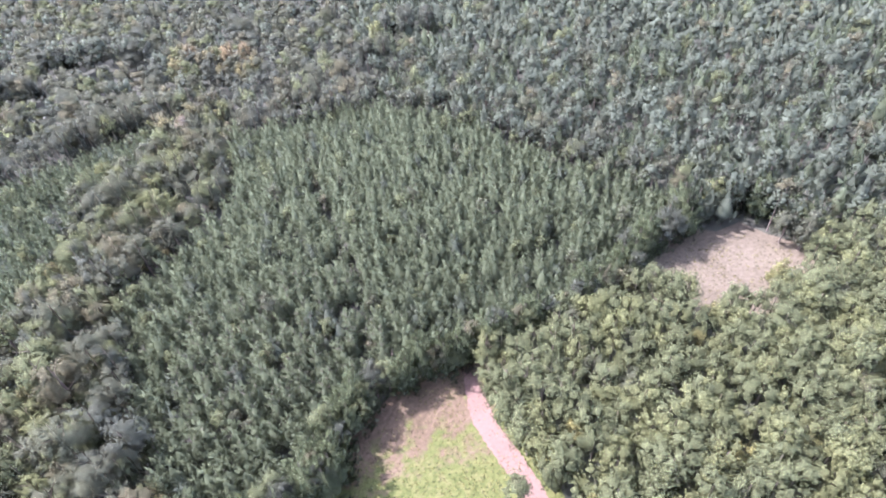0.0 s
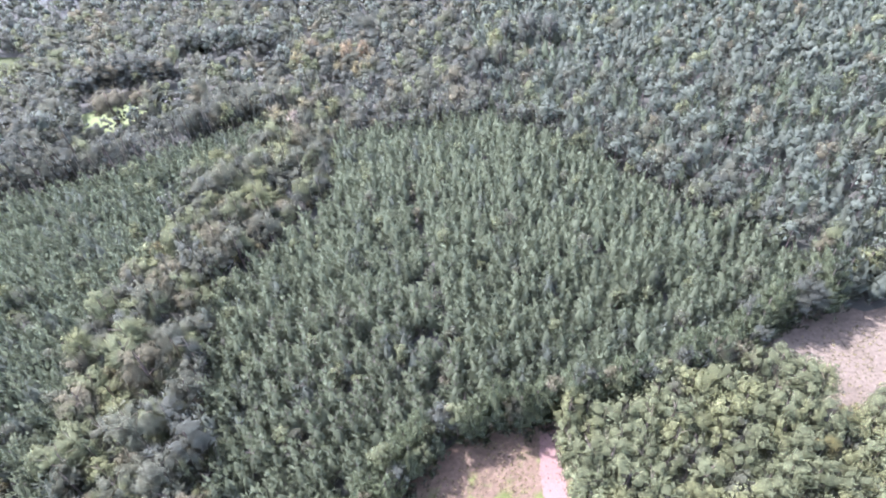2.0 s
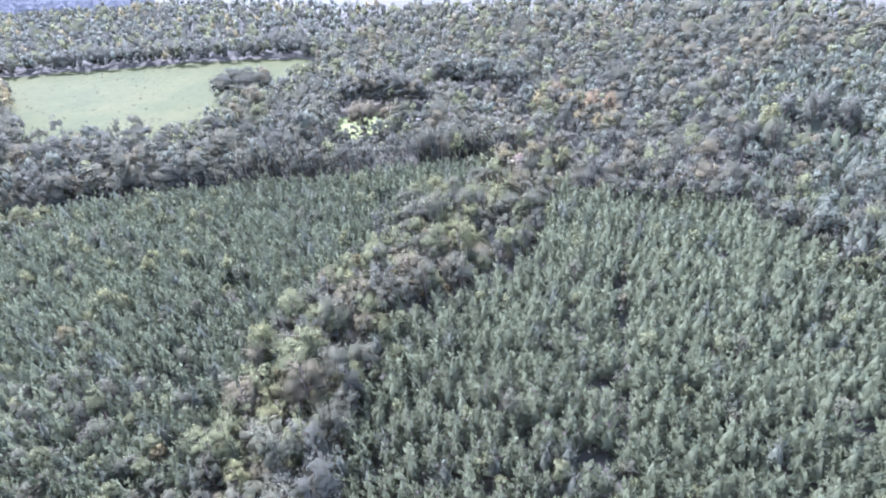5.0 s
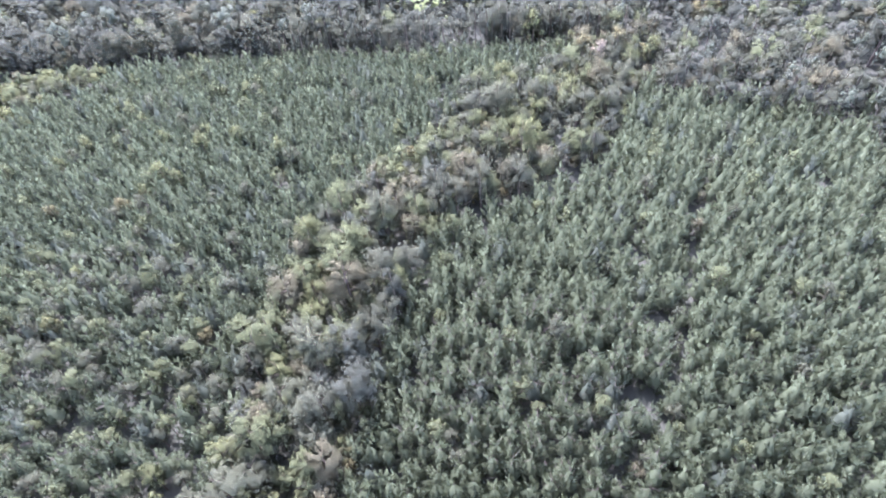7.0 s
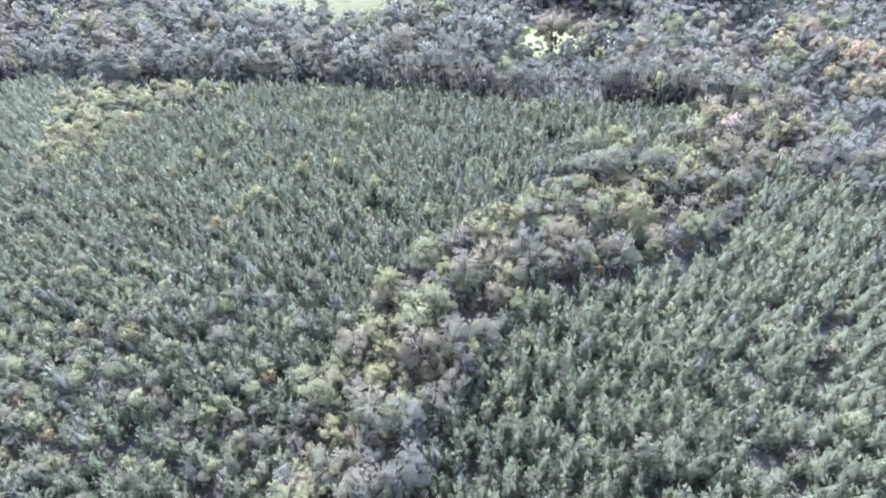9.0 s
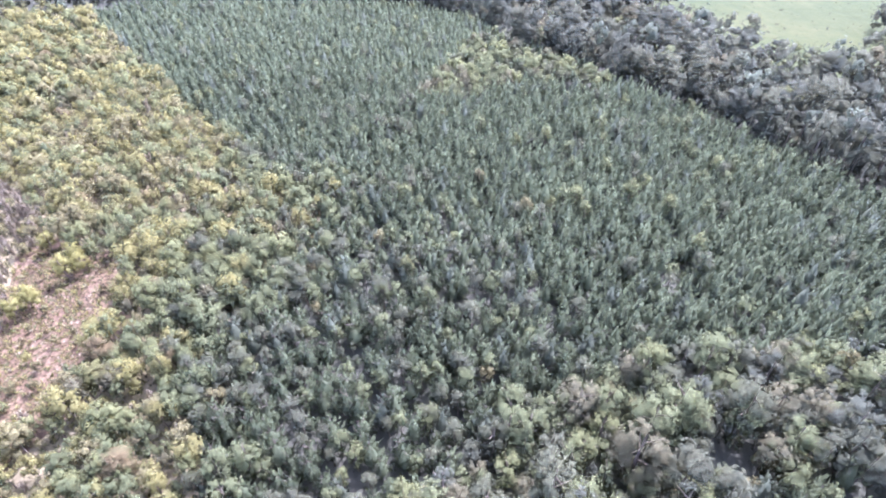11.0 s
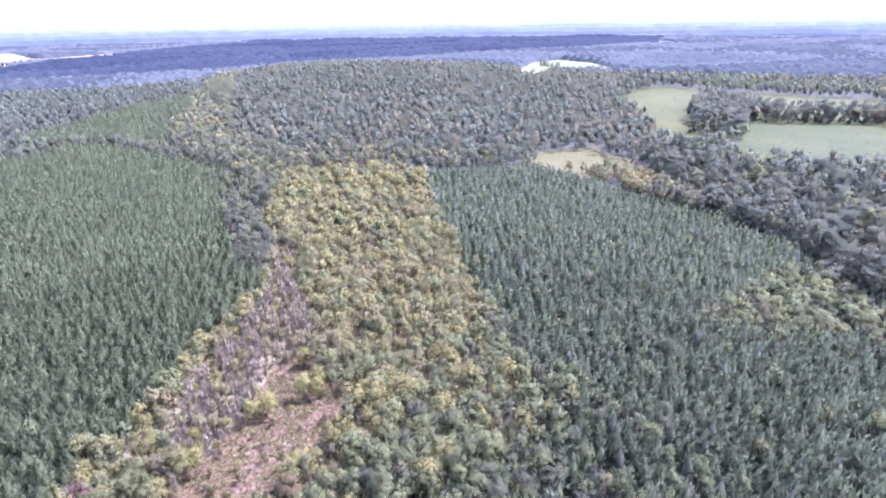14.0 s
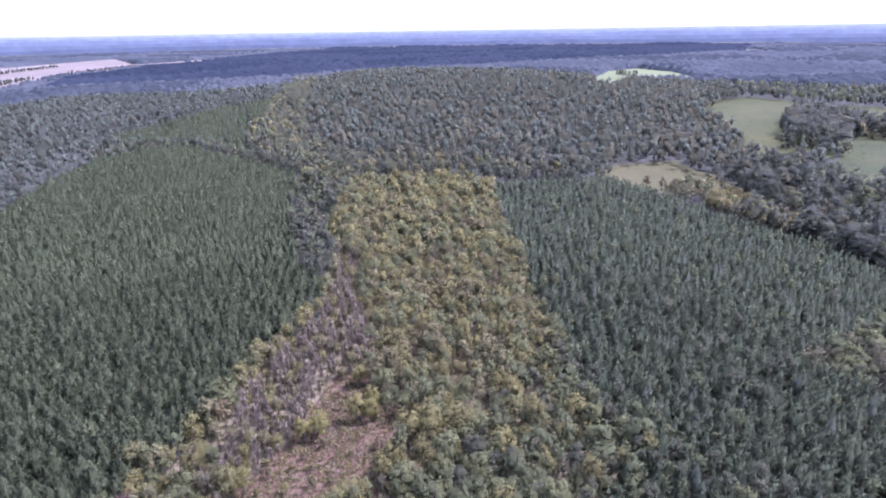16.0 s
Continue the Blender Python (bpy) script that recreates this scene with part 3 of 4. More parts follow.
PINES = [(52, "pine", "pine", 1.0), (40, "bushy", "pine", 1.0), (4, "pine", "tall", 1.05), (2.5, "column", "green", 0.75), (1, "column", "grey", 0.8)]
plant(STAND_A, 2.28, PINES, 1, 0.33, radians(24), 1.1, (0.78, 1.18), group="plantation pines", where=(-24, 10, 56, 86), gaps=0.62, keep_out=[LANE_A])
plant(LANE_A, 2.3, [(4, "shrub", "brown", 0.9), (3, "shrub", "moss", 0.9), (3, "bushy", "pine", 0.7), (1, "shrub", "green", 0.8)], 66, 0.45, 0.2, 1.0, (0.5, 1.15), group="bushes of the overgrown lane", where=(3, 14, 50, 134))
plant(STAND_C, 2.3, [(48, "pine", "fir", 1.0), (42, "bushy", "fir", 1.0), (6, "pine", "tall", 1.05), (3, "column", "green", 0.75), (2, "column", "grey", 0.8), (0.7, "column", "lime", 0.75)], 2, 0.33, radians(18), 1.12, (0.84, 1.13), group="plantation pines", gaps=0.6, keep_out=[SCRUB_C, C_NEAR])
plant(C_NEAR, 2.45, [(8, "pine", "fir", 1.0), (22, "bushy", "fir", 1.0), (8, "pine", "pine", 1.0), (22, "bushy", "pine", 1.0), (8, "pine", "tall", 1.05), (9, "column", "moss", 0.8), (9, "column", "grey", 0.78), (10, "column", "green", 0.75), (2, "column", "lime", 0.7), (1, "column", "tan", 0.7)], 29, 0.38, radians(18), 1.12, (0.78, 1.15), group="plantation pines", where=(-80, -46, 20, 50), gaps=0.5)
plant(SCRUB_C, 2.7, [(5, "shrub", "lime", 1.3), (6, "shrub", "green", 1.4), (2, "shrub", "brown", 1.4), (6, "column", "grey", 0.7), (2, "column", "fir", 0.7)], 12, 0.4)
plant(STAND_H, 2.4, [(54, "pine", "deep", 1.0), (44, "bushy", "deep", 1.0), (2, "column", "green", 0.7)], 3, 0.28, radians(32), 1.12, (0.82, 1.1), group="plantation pines", keep_out=[BELT_GH])
plant(STRIP_B, 3.5, [(22, "round", "moss", 0.85), (14, "round", "grey", 0.8), (38, "round", "green", 0.8), (10, "round", "lime", 0.72), (12, "round", "brown", 0.8), (10, "screen", "dusk", 0.75), (8, "screen", "green", 0.72)], 4, 0.42, 0.3, 1.0, (0.7, 1.25), group="broadleaf trees of the hedge strip", where=(-60, -20, 40, 84))
plant([(-27.5, 52), (-31.5, 66), (-34.5, 88), (-35, 101), (-18, 116), (-9, 129), (-7, 156), (-11, 156), (-13, 131), (-21, 119), (-39, 104), (-39, 88), (-36, 66), (-31, 52)], 3.8, [(4, "round", "moss", 1.05), (3, "round", "dusk", 1.05), (3, "screen", "dusk", 0.95), (2, "round", "brown", 0.95), (2, "round", "green", 0.85), (1, "screen", "green", 0.9)], 67, 0.48, 0.0, 1.0, (0.6, 1.25))
plant(STRIP_B, 2.6, [(4, "shrub", "green", 1.1), (3, "shrub", "dusk", 1.2), (2, "shrub", "tan", 1.0)], 14, 0.4, 0.7, 1.0, (0.6, 1.2), coarse=1)
EAST_G = [(-20, 30), (-78, 26), (-76, 4), (-64, -2), (-60, -14), (-66, -40), (-20, -40)]
NORTH_G = [(-62, 19), (-73, 11), (-82, 7), (-100, 8), (-120, 13), (-140, 16), (-150, 17), (-145, 20), (-127, 27), (-116, 43), (-95, 33), (-87, 21)]
plant(NORTH_G, 2.2, [(14, "shrub", "green", 1.35), (16, "shrub", "lime", 1.35), (10, "shrub", "olive", 1.3), (16, "column", "green", 0.68), (14, "column", "lime", 0.66), (8, "column", "moss", 0.7), (8, "column", "olive", 0.64), (6, "column", "brown", 0.66)], 70, 0.45, 0.5, 1.0, (0.6, 1.3), group="bushes of the scrub strip", where=(-90, -60, 0, 30))
plant(STRIP_G, 2.2, [(20, "shrub", "olive", 1.35), (14, "shrub", "lime", 1.35), (13, "shrub", "tan", 1.3), (2, "shrub", "rust", 1.2), (3, "shrub", "yellow", 1.2), (3, "bare", "twig", 0.8), (28, "column", "olive", 0.66), (22, "column", "lime", 0.66), (16, "column", "tan", 0.62), (4, "column", "brown", 0.66), (10, "column", "green", 0.66)], 5, 0.45, 0.5, 1.0, (0.6, 1.35), keep_out=[CLEAR_G, PURPLE_G, EAST_G, BELT_GH, NORTH_G], group="bushes of the scrub strip", where=(-102, -66, -32, 20))
plant(STRIP_G, 2.4, [(20, "shrub", "olive", 1.15), (24, "shrub", "lime", 1.15), (10, "shrub", "tan", 1.1), (1, "shrub", "rust", 1.0), (4, "shrub", "yellow", 1.05), (6, "shrub", "brown", 1.2), (16, "shrub", "green", 1.2), (8, "bare", "twig", 0.75), (10, "column", "green", 0.6), (10, "column", "olive", 0.58), (10, "column", "lime", 0.58)], 26, 0.45, 0.5, 1.0, (0.55, 1.3), keep_out=[CLEAR_G, PURPLE_G, [(-130, -60), (-60, -60), (-66, -40), (-60, -14), (-64, -2), (-76, 4), (-78, 26), (-90, 60), (-400, 60), (-400, -160)]])
plant(PURPLE_G, 2.0, [(60, "bare", "twig", 0.85), (24, "shrub", "tan", 0.9), (12, "shrub", "olive", 0.9), (4, "shrub", "yellow", 0.9)], 17, 0.45, 0.5, 1.0, (0.6, 1.15), keep_out=[CLEAR_G], group="bare saplings of the scrub strip", where=(-125, -70, -50, 0))
plant([(-42, -24), (-60, -33), (-68, -32), (-64, -22), (-50, -18)], 2.2, [(6, "bare", "twig", 0.85), (2, "shrub", "tan", 1.0)], 43, 0.45)
EDGE_G = [(-56, 18), (-73, 9), (-88, 16), (-98, 29), (-116, 39), (-128, 22), (-146, 16), (-146, 22), (-132, 31), (-118, 52), (-93, 43), (-78, 25), (-60, 27)]
plant(EDGE_G, 2.7, [(5, "column", "green", 0.72), (3, "column", "lime", 0.62), (4, "column", "grey", 0.75), (3, "column", "moss", 0.72), (3, "shrub", "green", 1.4)], 51, 0.45, 0.3, 1.0, (0.7, 1.2))
# yellow bushes in the cut-over clearing
for bx, by, bk in ((-95.1, -17.6, 0.95), (-97.0, -15.2, 0.8), (-98.6, -17.0, 0.85), (-104.2, -11.6, 0.95), (-106.0, -9.2, 0.9), (-108.4, -10.6, 0.95), (-79.0, -20.4, 1.1), (-81.0, -18.8, 0.9), (-114.6, -17.5, 0.9)):
    SINGLE.append(("shrub", "gold", bx, by, 1.3 * bk, bx % 6.28, ""))
EDGE_A = [(-22, 37), (-5, 41.5), (0, 48.2), (8, 52.8), (22, 53), (38, 52.5), (55, 53.5), (61, 58.5), (75, 60.6), (79, 65), (82, 68), (92, 62), (93, 46), (96, 46), (97, 64), (84, 72), (78, 70), (73, 64), (58, 61), (54, 56.5), (36, 55.5), (21, 56), (7, 56), (-3, 51), (-8, 44.5), (-24, 40)]
plant(EDGE_A, 2.0, [(25, "column", "dusk", 1.0), (50, "bushy", "deep", 1.5), (12, "column", "green", 0.9), (8, "column", "brown", 0.85)], 22, 0.4, 0.2, 1.0, (0.85, 1.15))
BAND_F = [(-136, 296), (-166, 312), (-240, 300), (-310, 284), (-400, 255), (-492, 222), (-500, 246), (-405, 282), (-312, 310), (-240, 326), (-165, 338), (-125, 330)]
plant(BAND_F, 5.0, [(60, "oak", "dusk", 0.75), (30, "tall", "tall", 0.8), (10, "round", "green", 1.1)], 23, 0.36)
SOUTH_D = [(22.4, 51.5), (38, 51), (56, 52), (60, 48), (65, 42), (74, 39), (85, 41), (92, 46), (110, 45), (120, -10), (40, -30), (22, 6), (21.6, 20), (21.6, 33.6), (20.8, 38), (20.6, 43), (21.6, 48)]
plant(SOUTH_D, 3.1, [(56, "round", "green", 0.95), (36, "round", "lime", 0.9), (4, "round", "olive", 0.7), (4, "round", "grey", 0.8)], 6, 0.35, 0.2, 1.0, (0.82, 1.1), keep_out=[CLEAR_2], group="broadleaf trees beside the track", where=(21, 42, 36, 52))
EAST_E = [(78, 62), (90, 60), (92, 47), (110, 45), (190, 40), (290, 190), (180, 330), (60, 260), (42, 154), (55, 133), (63, 114), (70, 95), (77, 78)]
plant(EAST_E, 4.0, [(34, "tall", "tall", 0.85), (32, "bushy", "tall", 1.5), (16, "pine", "fir", 1.45), (8, "round", "moss", 0.95), (3, "round", "green", 1.0), (3, "round", "brown", 1.0)], 7, 0.38, 0.4, 1.0, (0.8, 1.15))
plant([(-6, 155), (42, 152), (47, 166), (20, 172), (-4, 170)], 3.8, [(4, "round", "moss", 0.8), (3, "round", "dusk", 0.85), (3, "bushy", "pine", 1.2), (2, "round", "brown", 0.8)], 64, 0.4)
plant([(41, 155), (54, 134), (62, 115), (69, 96), (77, 77), (84, 80), (77, 98), (70, 118), (62, 139), (50, 162)], 3.6, [(4, "round", "moss", 0.85), (3, "round", "green", 0.8), (3, "round", "dusk", 0.9), (2, "bushy", "pine", 1.2)], 65, 0.4)
NORTH_N = [(-2, 160), (40, 156), (60, 260), (180, 330), (100, 430), (-140, 430), (-138, 283), (-142, 268), (-152, 240), (-144, 216), (-62, 226), (-62, 212), (-72, 190), (-22, 182), (-2, 186)]
plant(NORTH_N, 5.6, [(22, "oak", "dusk", 0.7), (32, "oak", "moss", 0.7), (14, "round", "green", 1.05), (22, "tall", "tall", 0.8), (6, "round", "grey", 1.2), (5, "round", "brown", 1.2)], 8, 0.38, 0.1, 1.0, (0.8, 1.2), keep_out=[YARD, FIELD_F, LANE_N])
plant([(-66, 252), (-44, 248), (-26, 236), (-22, 242), (-42, 257), (-66, 262)], 4.6, [(4, "oak", "dusk", 1.05), (3, "tall", "tall", 1.2)], 46, 0.3)
plant([(-100, 222), (-80, 230), (-66, 227), (-64, 236), (-80, 240), (-104, 232)], 4.4, [(4, "oak", "dusk", 0.95), (1, "oak", "moss", 0.9)], 47, 0.3)
LINE_T = [(-22, 182), (-72, 161), (-107, 150), (-152, 132), (-190, 111), (-222, 104), (-247, 79), (-262, 55), (-290, 60), (-330, 62), (-372, 60), (-374, 108), (-360, 120), (-338, 147), (-299, 173), (-240, 194), (-210, 203), (-188, 212), (-157, 219), (-98, 218), (-92, 197), (-82, 193), (-72, 188)]
plant(LINE_T, 5.9, [(16, "oak", "dusk", 0.82), (18, "oak", "moss", 0.8), (22, "screen", "dusk", 1.22), (20, "screen", "moss", 1.16), (10, "tall", "tall", 0.95), (10, "round", "moss", 1.15), (5, "round", "brown", 1.1), (5, "round", "green", 1.1), (2, "round", "lime", 0.95)], 9, 0.4, 0.35, 1.0, (0.65, 1.35), keep_out=[FIELD_SMALL, FIELD_F, FIELD_W, YARD, YARD_FRONT, SCRUB_T])
plant(LINE_T, 4.0, [(3, "shrub", "moss", 1.15), (3, "shrub", "dusk", 1.15), (1, "shrub", "brown", 1.0)], 69, 0.4, keep_out=[FIELD_SMALL, FIELD_F, FIELD_W, YARD, YARD_FRONT, SCRUB_T], coarse=2)
plant([(-172, 238), (-150, 230), (-142, 240), (-146, 256), (-172, 258)], 4.6, [(3, "oak", "dusk", 0.8), (2, "oak", "moss", 0.75)], 28, 0.35)
plant([(-300, 206), (-258, 208), (-282, 228), (-308, 247), (-362, 272), (-362, 252)], 5.0, [(4, "tall", "tan", 0.75), (3, "round", "tan", 1.1), (5, "oak", "dusk", 0.7), (3, "tall", "tall", 0.8)], 62, 0.4)
plant([(-340, 196), (-300, 205), (-258, 207), (-236, 192), (-217, 175), (-212, 160), (-244, 152), (-300, 172)], 5.0, [(5, "oak", "dusk", 0.7), (4, "oak", "moss", 0.7), (1, "round", "lime", 0.9), (2, "round", "grey", 1.0)], 63, 0.4)
FRONT_T = [(-22, 183), (-72, 162), (-107, 151), (-152, 133), (-190, 112), (-222, 105), (-247, 80), (-262, 56), (-270, 60), (-254, 86), (-226, 113), (-192, 121), (-155, 142), (-110, 160), (-76, 170), (-26, 190)]
plant(FRONT_T, 3.7, [(34, "screen", "dusk", 1.0), (30, "screen", "moss", 0.96), (14, "round", "dusk", 1.15), (10, "oak", "moss", 0.78), (6, "screen", "brown", 0.9)], 18, 0.36, 0.35, 1.0, (0.78, 1.16), keep_out=[STAND_C])
plant(YARD_FRONT, 3.4, [(4, "round", "dusk", 0.64), (4, "round", "moss", 0.64), (1, "round", "green", 0.62), (2, "screen", "dusk", 0.58)], 24, 0.4, keep_out=[YARD, STAND_C, FRONT_T])
plant([(-50, 174), (-24, 184), (-2, 186), (-22, 198), (-50, 194)], 3.6, [(4, "screen", "dusk", 0.92), (3, "screen", "moss", 0.88), (2, "round", "moss", 0.95), (1, "round", "brown", 0.9)], 19, 0.4, keep_out=[STAND_C])
plant([(-320, 55), (-297, 52), (-280, 40), (-294, 26), (-303, 32), (-316, 50)], 4.0, [(3, "round", "tan", 0.7), (3, "round", "green", 0.75), (2, "round", "brown", 0.75), (1, "round", "rust", 0.6)], 68, 0.4)
plant(SCRUB_T, 2.8, [(3, "shrub", "tan", 1.4), (3, "shrub", "olive", 1.4), (2, "shrub", "lime", 1.3), (1, "shrub", "rust", 1.3), (2, "column", "grey", 0.7)], 25, 0.4)
WEST_HILL = [(-272, -48), (-304, 2), (-322, 4), (-330, 56), (-322, 60), (-374, 60), (-374, 111), (-405, 106), (-452, 88), (-540, 108), (-627, 117), (-700, 66), (-790, 52), (-800, -470), (-560, -420), (-420, -310), (-310, -220), (-256, -168), (-254, -114), (-284, -76)]
plant([(-868, -62), (-900, -50), (-912, -78), (-880, -84)], 8.0, [(1, "oak", "moss", 0.7)], 48, 0.4)
plant(BAND_W, 5.0, [(30, "screen", "dusk", 1.2), (22, "screen", "moss", 1.15), (20, "oak", "dusk", 0.95), (10, "oak", "brown", 0.85)], 27, 0.4)
plant(WEST_HILL, 5.6, [(16, "oak", "dusk", 0.64), (28, "oak", "moss", 0.62), (24, "tall", "tall", 0.9), (18, "round", "moss", 1.05), (20, "round", "brown", 1.0)], 10, 0.38, 0.5, 1.0, (0.8, 1.2), keep_out=OPEN + [HEDGE, BAND_W])
SOUTH_WEST = [(-256, -168), (-310, -220), (-420, -310), (-560, -420), (-600, -445), (-568, -469), (-520, -498), (-489, -547), (-470, -600), (-440, -640), (-340, -620), (-260, -480), (-140, -300), (-90, -172), (-130, -206), (-168, -213), (-217, -202)]
plant(SOUTH_WEST, 6.0, [(70, "tall", "tall", 0.75), (22, "round", "dusk", 1.0), (8, "round", "moss", 1.0)], 11, 0.36, 0.5, 1.0, (0.8, 1.15), keep_out=OPEN + [HEDGE, PLANT_SW, STAND_H, BELT_H])
plant(BELT_H, 4.6, [(4, "round", "grey", 0.8), (3, "round", "moss", 0.85), (2, "round", "green", 0.8), (1, "round", "tan", 0.7)], 60, 0.4)
plant(BELT_GH, 3.6, [(4, "round", "grey", 0.8), (4, "round", "moss", 0.8), (5, "round", "green", 0.78), (2, "round", "brown", 0.75), (1, "column", "dusk", 0.9)], 61, 0.4, 0.3, 1.0, (0.7, 1.2))
plant(HEDGE, 4.6, [(34, "round", "grey", 0.95), (30, "round", "moss", 0.95), (20, "round", "green", 0.95), (10, "round", "tan", 0.95), (6, "round", "olive", 0.95)], 20, 0.4, keep_out=[STRIP_G, STAND_H])
# hedgerows across the far hayfields
for (hx, hy), (ex, ey) in (((-470, -905), (-640, -1060)), ((-700, -1075), (-960, -1205)), ((-560, -1180), (-900, -1420))):
    plant([(hx, hy), (ex, ey), (ex + 9, ey - 14), (hx + 9, hy - 14)], 8.0, [(3, "oak", "dusk", 0.6), (2, "round", "moss", 0.8)], 41, 0.45)
plant(PLANT_SW, 3.4, [(97, "pine", "deep", 1.05), (3, "column", "dusk", 0.9)], 21, 0.3, radians(32), 1.1, keep_out=[HEDGE])


NORTH_WEST = [(-150, 283), (-140, 430), (-360, 500), (-800, 420), (-800, 52), (-700, 66), (-627, 117), (-540, 108), (-452, 88), (-405, 106), (-374, 113), (-330, 130)]
plant(NORTH_WEST, 7.0, [(50, "oak", "dusk", 0.7), (30, "tall", "tall", 0.85), (16, "round", "green", 1.1), (4, "round", "tan", 1.1)], 13, 0.38, 0.2, 1.0, (0.8, 1.2), keep_out=OPEN + [LINE_T, WEST_HILL, BAND_W])
REST = [(-25, -40), (-50, -90), (-90, -172), (-140, -300), (60, -300), (300, -120), (300, 20), (110, 45), (120, -10), (40, -30), (21, 10), (8, 14), (-12, 26), (-24, 36), (-40, 34), (-46, 16), (-36, -4)]
TRACK = [(22, 22), (21, 10), (20, -20), (14, -71), (0, -131), (-8, -129), (6, -69), (12, -20), (16, 8), (17, 22)]
REST_NEAR = [(-25, -40), (-50, -90), (-30, -130), (60, -110), (110, -40), (40, -30), (21, 10), (8, 15), (-9, 28), (-18, 39), (-24, 37), (-40, 34), (-46, 16), (-36, -4)]
plant(REST_NEAR, 3.9, [(34, "round", "green", 0.85), (22, "round", "lime", 0.8), (20, "round", "moss", 0.9), (14, "column", "grey", 0.9), (10, "round", "olive", 0.8)], 50, 0.4, 0.2, 1.0, (0.75, 1.2), keep_out=[TRACK, CLEAR_1])
plant(REST, 8.0, [(40, "round", "green", 1.2), (40, "tall", "tall", 0.8), (20, "round", "olive", 1.1)], 15, 0.38, 0.2, 1.0, (0.8, 1.2), keep_out=[REST_NEAR, TRACK])


def grove_objects():
    for (kind, leaf, lod), rows in sorted(GROVE.items()):
        models = MODELS[kind, lod]
        rows = np.array(rows)
        v_all, f_all, t_all, tv, tf = [], [], [], [], []
        n = tn = 0
        g = np.random.default_rng(len(rows))
        which = g.integers(0, len(models), len(rows))
        n_all = []
        for m, (crown, (bv, bf)) in enumerate(models):
            cv, cf = crown[0], crown[1]
            r = rows[which == m]
            if not len(r):
                continue
            c, s = np.cos(r[:, 3]), np.sin(r[:, 3])
            z = rise(r[:, 0], r[:, 1])
            tall = r[:, 2] * g.uniform(0.9, 1.12, len(r))
            for (pv, pf), leafy in (((cv, cf), True), ((bv, bf), False)):
                if not leafy and lod >= 2:
                    continue
                if not leafy:
                    pv, pf = trunk_mesh(g, 1, KINDS[kind][1], KINDS[kind][2])
                X = r[:, 0:1] + r[:, 2:3] * (c[:, None] * pv[None, :, 0] - s[:, None] * pv[None, :, 1])
                Y = r[:, 1:2] + r[:, 2:3] * (s[:, None] * pv[None, :, 0] + c[:, None] * pv[None, :, 1])
                Z = z[:, None] + tall[:, None] * pv[None, :, 2]
                V = np.stack([X, Y, Z], -1).reshape(-1, 3)
                F = (pf[None] + (np.arange(len(r)) * len(pv))[:, None, None]).reshape(-1, 3)
                if leafy:
                    v_all.append(V), f_all.append(F + n)
                    t_all.append(np.repeat(g.uniform(0, 1, len(r)), len(pv)))
                    if len(crown) > 2:
                        q = crown[2]
                        n_all.append(np.stack([c[:, None] * q[None, :, 0] - s[:, None] * q[None, :, 1], s[:, None] * q[None, :, 0] + c[:, None] * q[None, :, 1], np.ones((len(r), 1)) * q[None, :, 2]], -1).reshape(-1, 3))
                    n += len(V)
                else:
                    tv.append(V), tf.append(F + tn)
                    tn += len(V)
        top = new(("pine_wood", "broadleaf_wood")[kind not in ("pine", "tall", "bushy")], mesh_from("crowns", np.concatenate(v_all), np.concatenate(f_all), LEAF[leaf], np.concatenate(t_all), np.concatenate(n_all) if n_all else None))
        tagged(top, WOOD_LABEL[leaf], "trees", kind="stuff")
        if tv:
            part("trunks", np.concatenate(tv), np.concatenate(tf), BARK, top)


WOOD_LABEL = {
    "pine": "dense stand of young green plantation pines", "fir": "dense western stand of mid-green plantation pines", "deep": "dense stand of dark green plantation pines", "tall": "stand of grey-green mature pines",
    "green": "mid-green broadleaf trees among the woods", "lime": "yellow-green young broadleaf trees and bushes",
    "yellow": "bushes turned bright autumn yellow", "grey": "silvery green broadleaf trees", "olive": "olive green bushes of the scrub",
    "tan": "tan and faded broadleaf foliage", "brown": "brownish olive broadleaf trees", "rust": "rust brown autumn bushes", "dusk": "dull dark green oaks of the tree line",
    "moss": "dull green broadleaf trees", "twig": "bare grey saplings without leaves", "pink": "small tree with pinkish red autumn leaves"}
SINGLE_NAME = {"pine": "pine_tree", "bushy": "pine_tree", "tall": "pine_tree", "round": "broadleaf_tree", "column": "broadleaf_tree", "oak": "oak_tree", "shrub": "bush", "spread": "oak_tree", "screen": "broadleaf_tree", "bare": "bare_sapling"}
LEAF_WORD = {"pine": "green", "fir": "deep green", "deep": "dark green", "tall": "grey-green", "green": "mid-green", "lime": "yellow-green", "yellow": "autumn yellow", "gold": "golden yellow", "grey": "silvery green", "olive": "olive", "tan": "faded tan", "brown": "brownish olive", "rust": "rust brown", "dusk": "dull dark green", "moss": "dull green", "twig": "bare grey", "pink": "pinkish red"}
KIND_WORD = {"pine": "young plantation pine with upswept branches", "tall": "mature pine with a high rounded crown", "bushy": "young plantation pine with a full rounded crown", "round": "broadleaf tree with a round crown", "column": "slim broadleaf tree among its neighbours", "oak": "great spreading oak with a dense crown", "shrub": "rounded bush in the scrub", "spread": "yard oak, wide low crown over the lawn", "screen": "upright broadleaf tree leafy to the ground", "bare": "leafless sapling with thin upright twigs"}
PROTO = {}


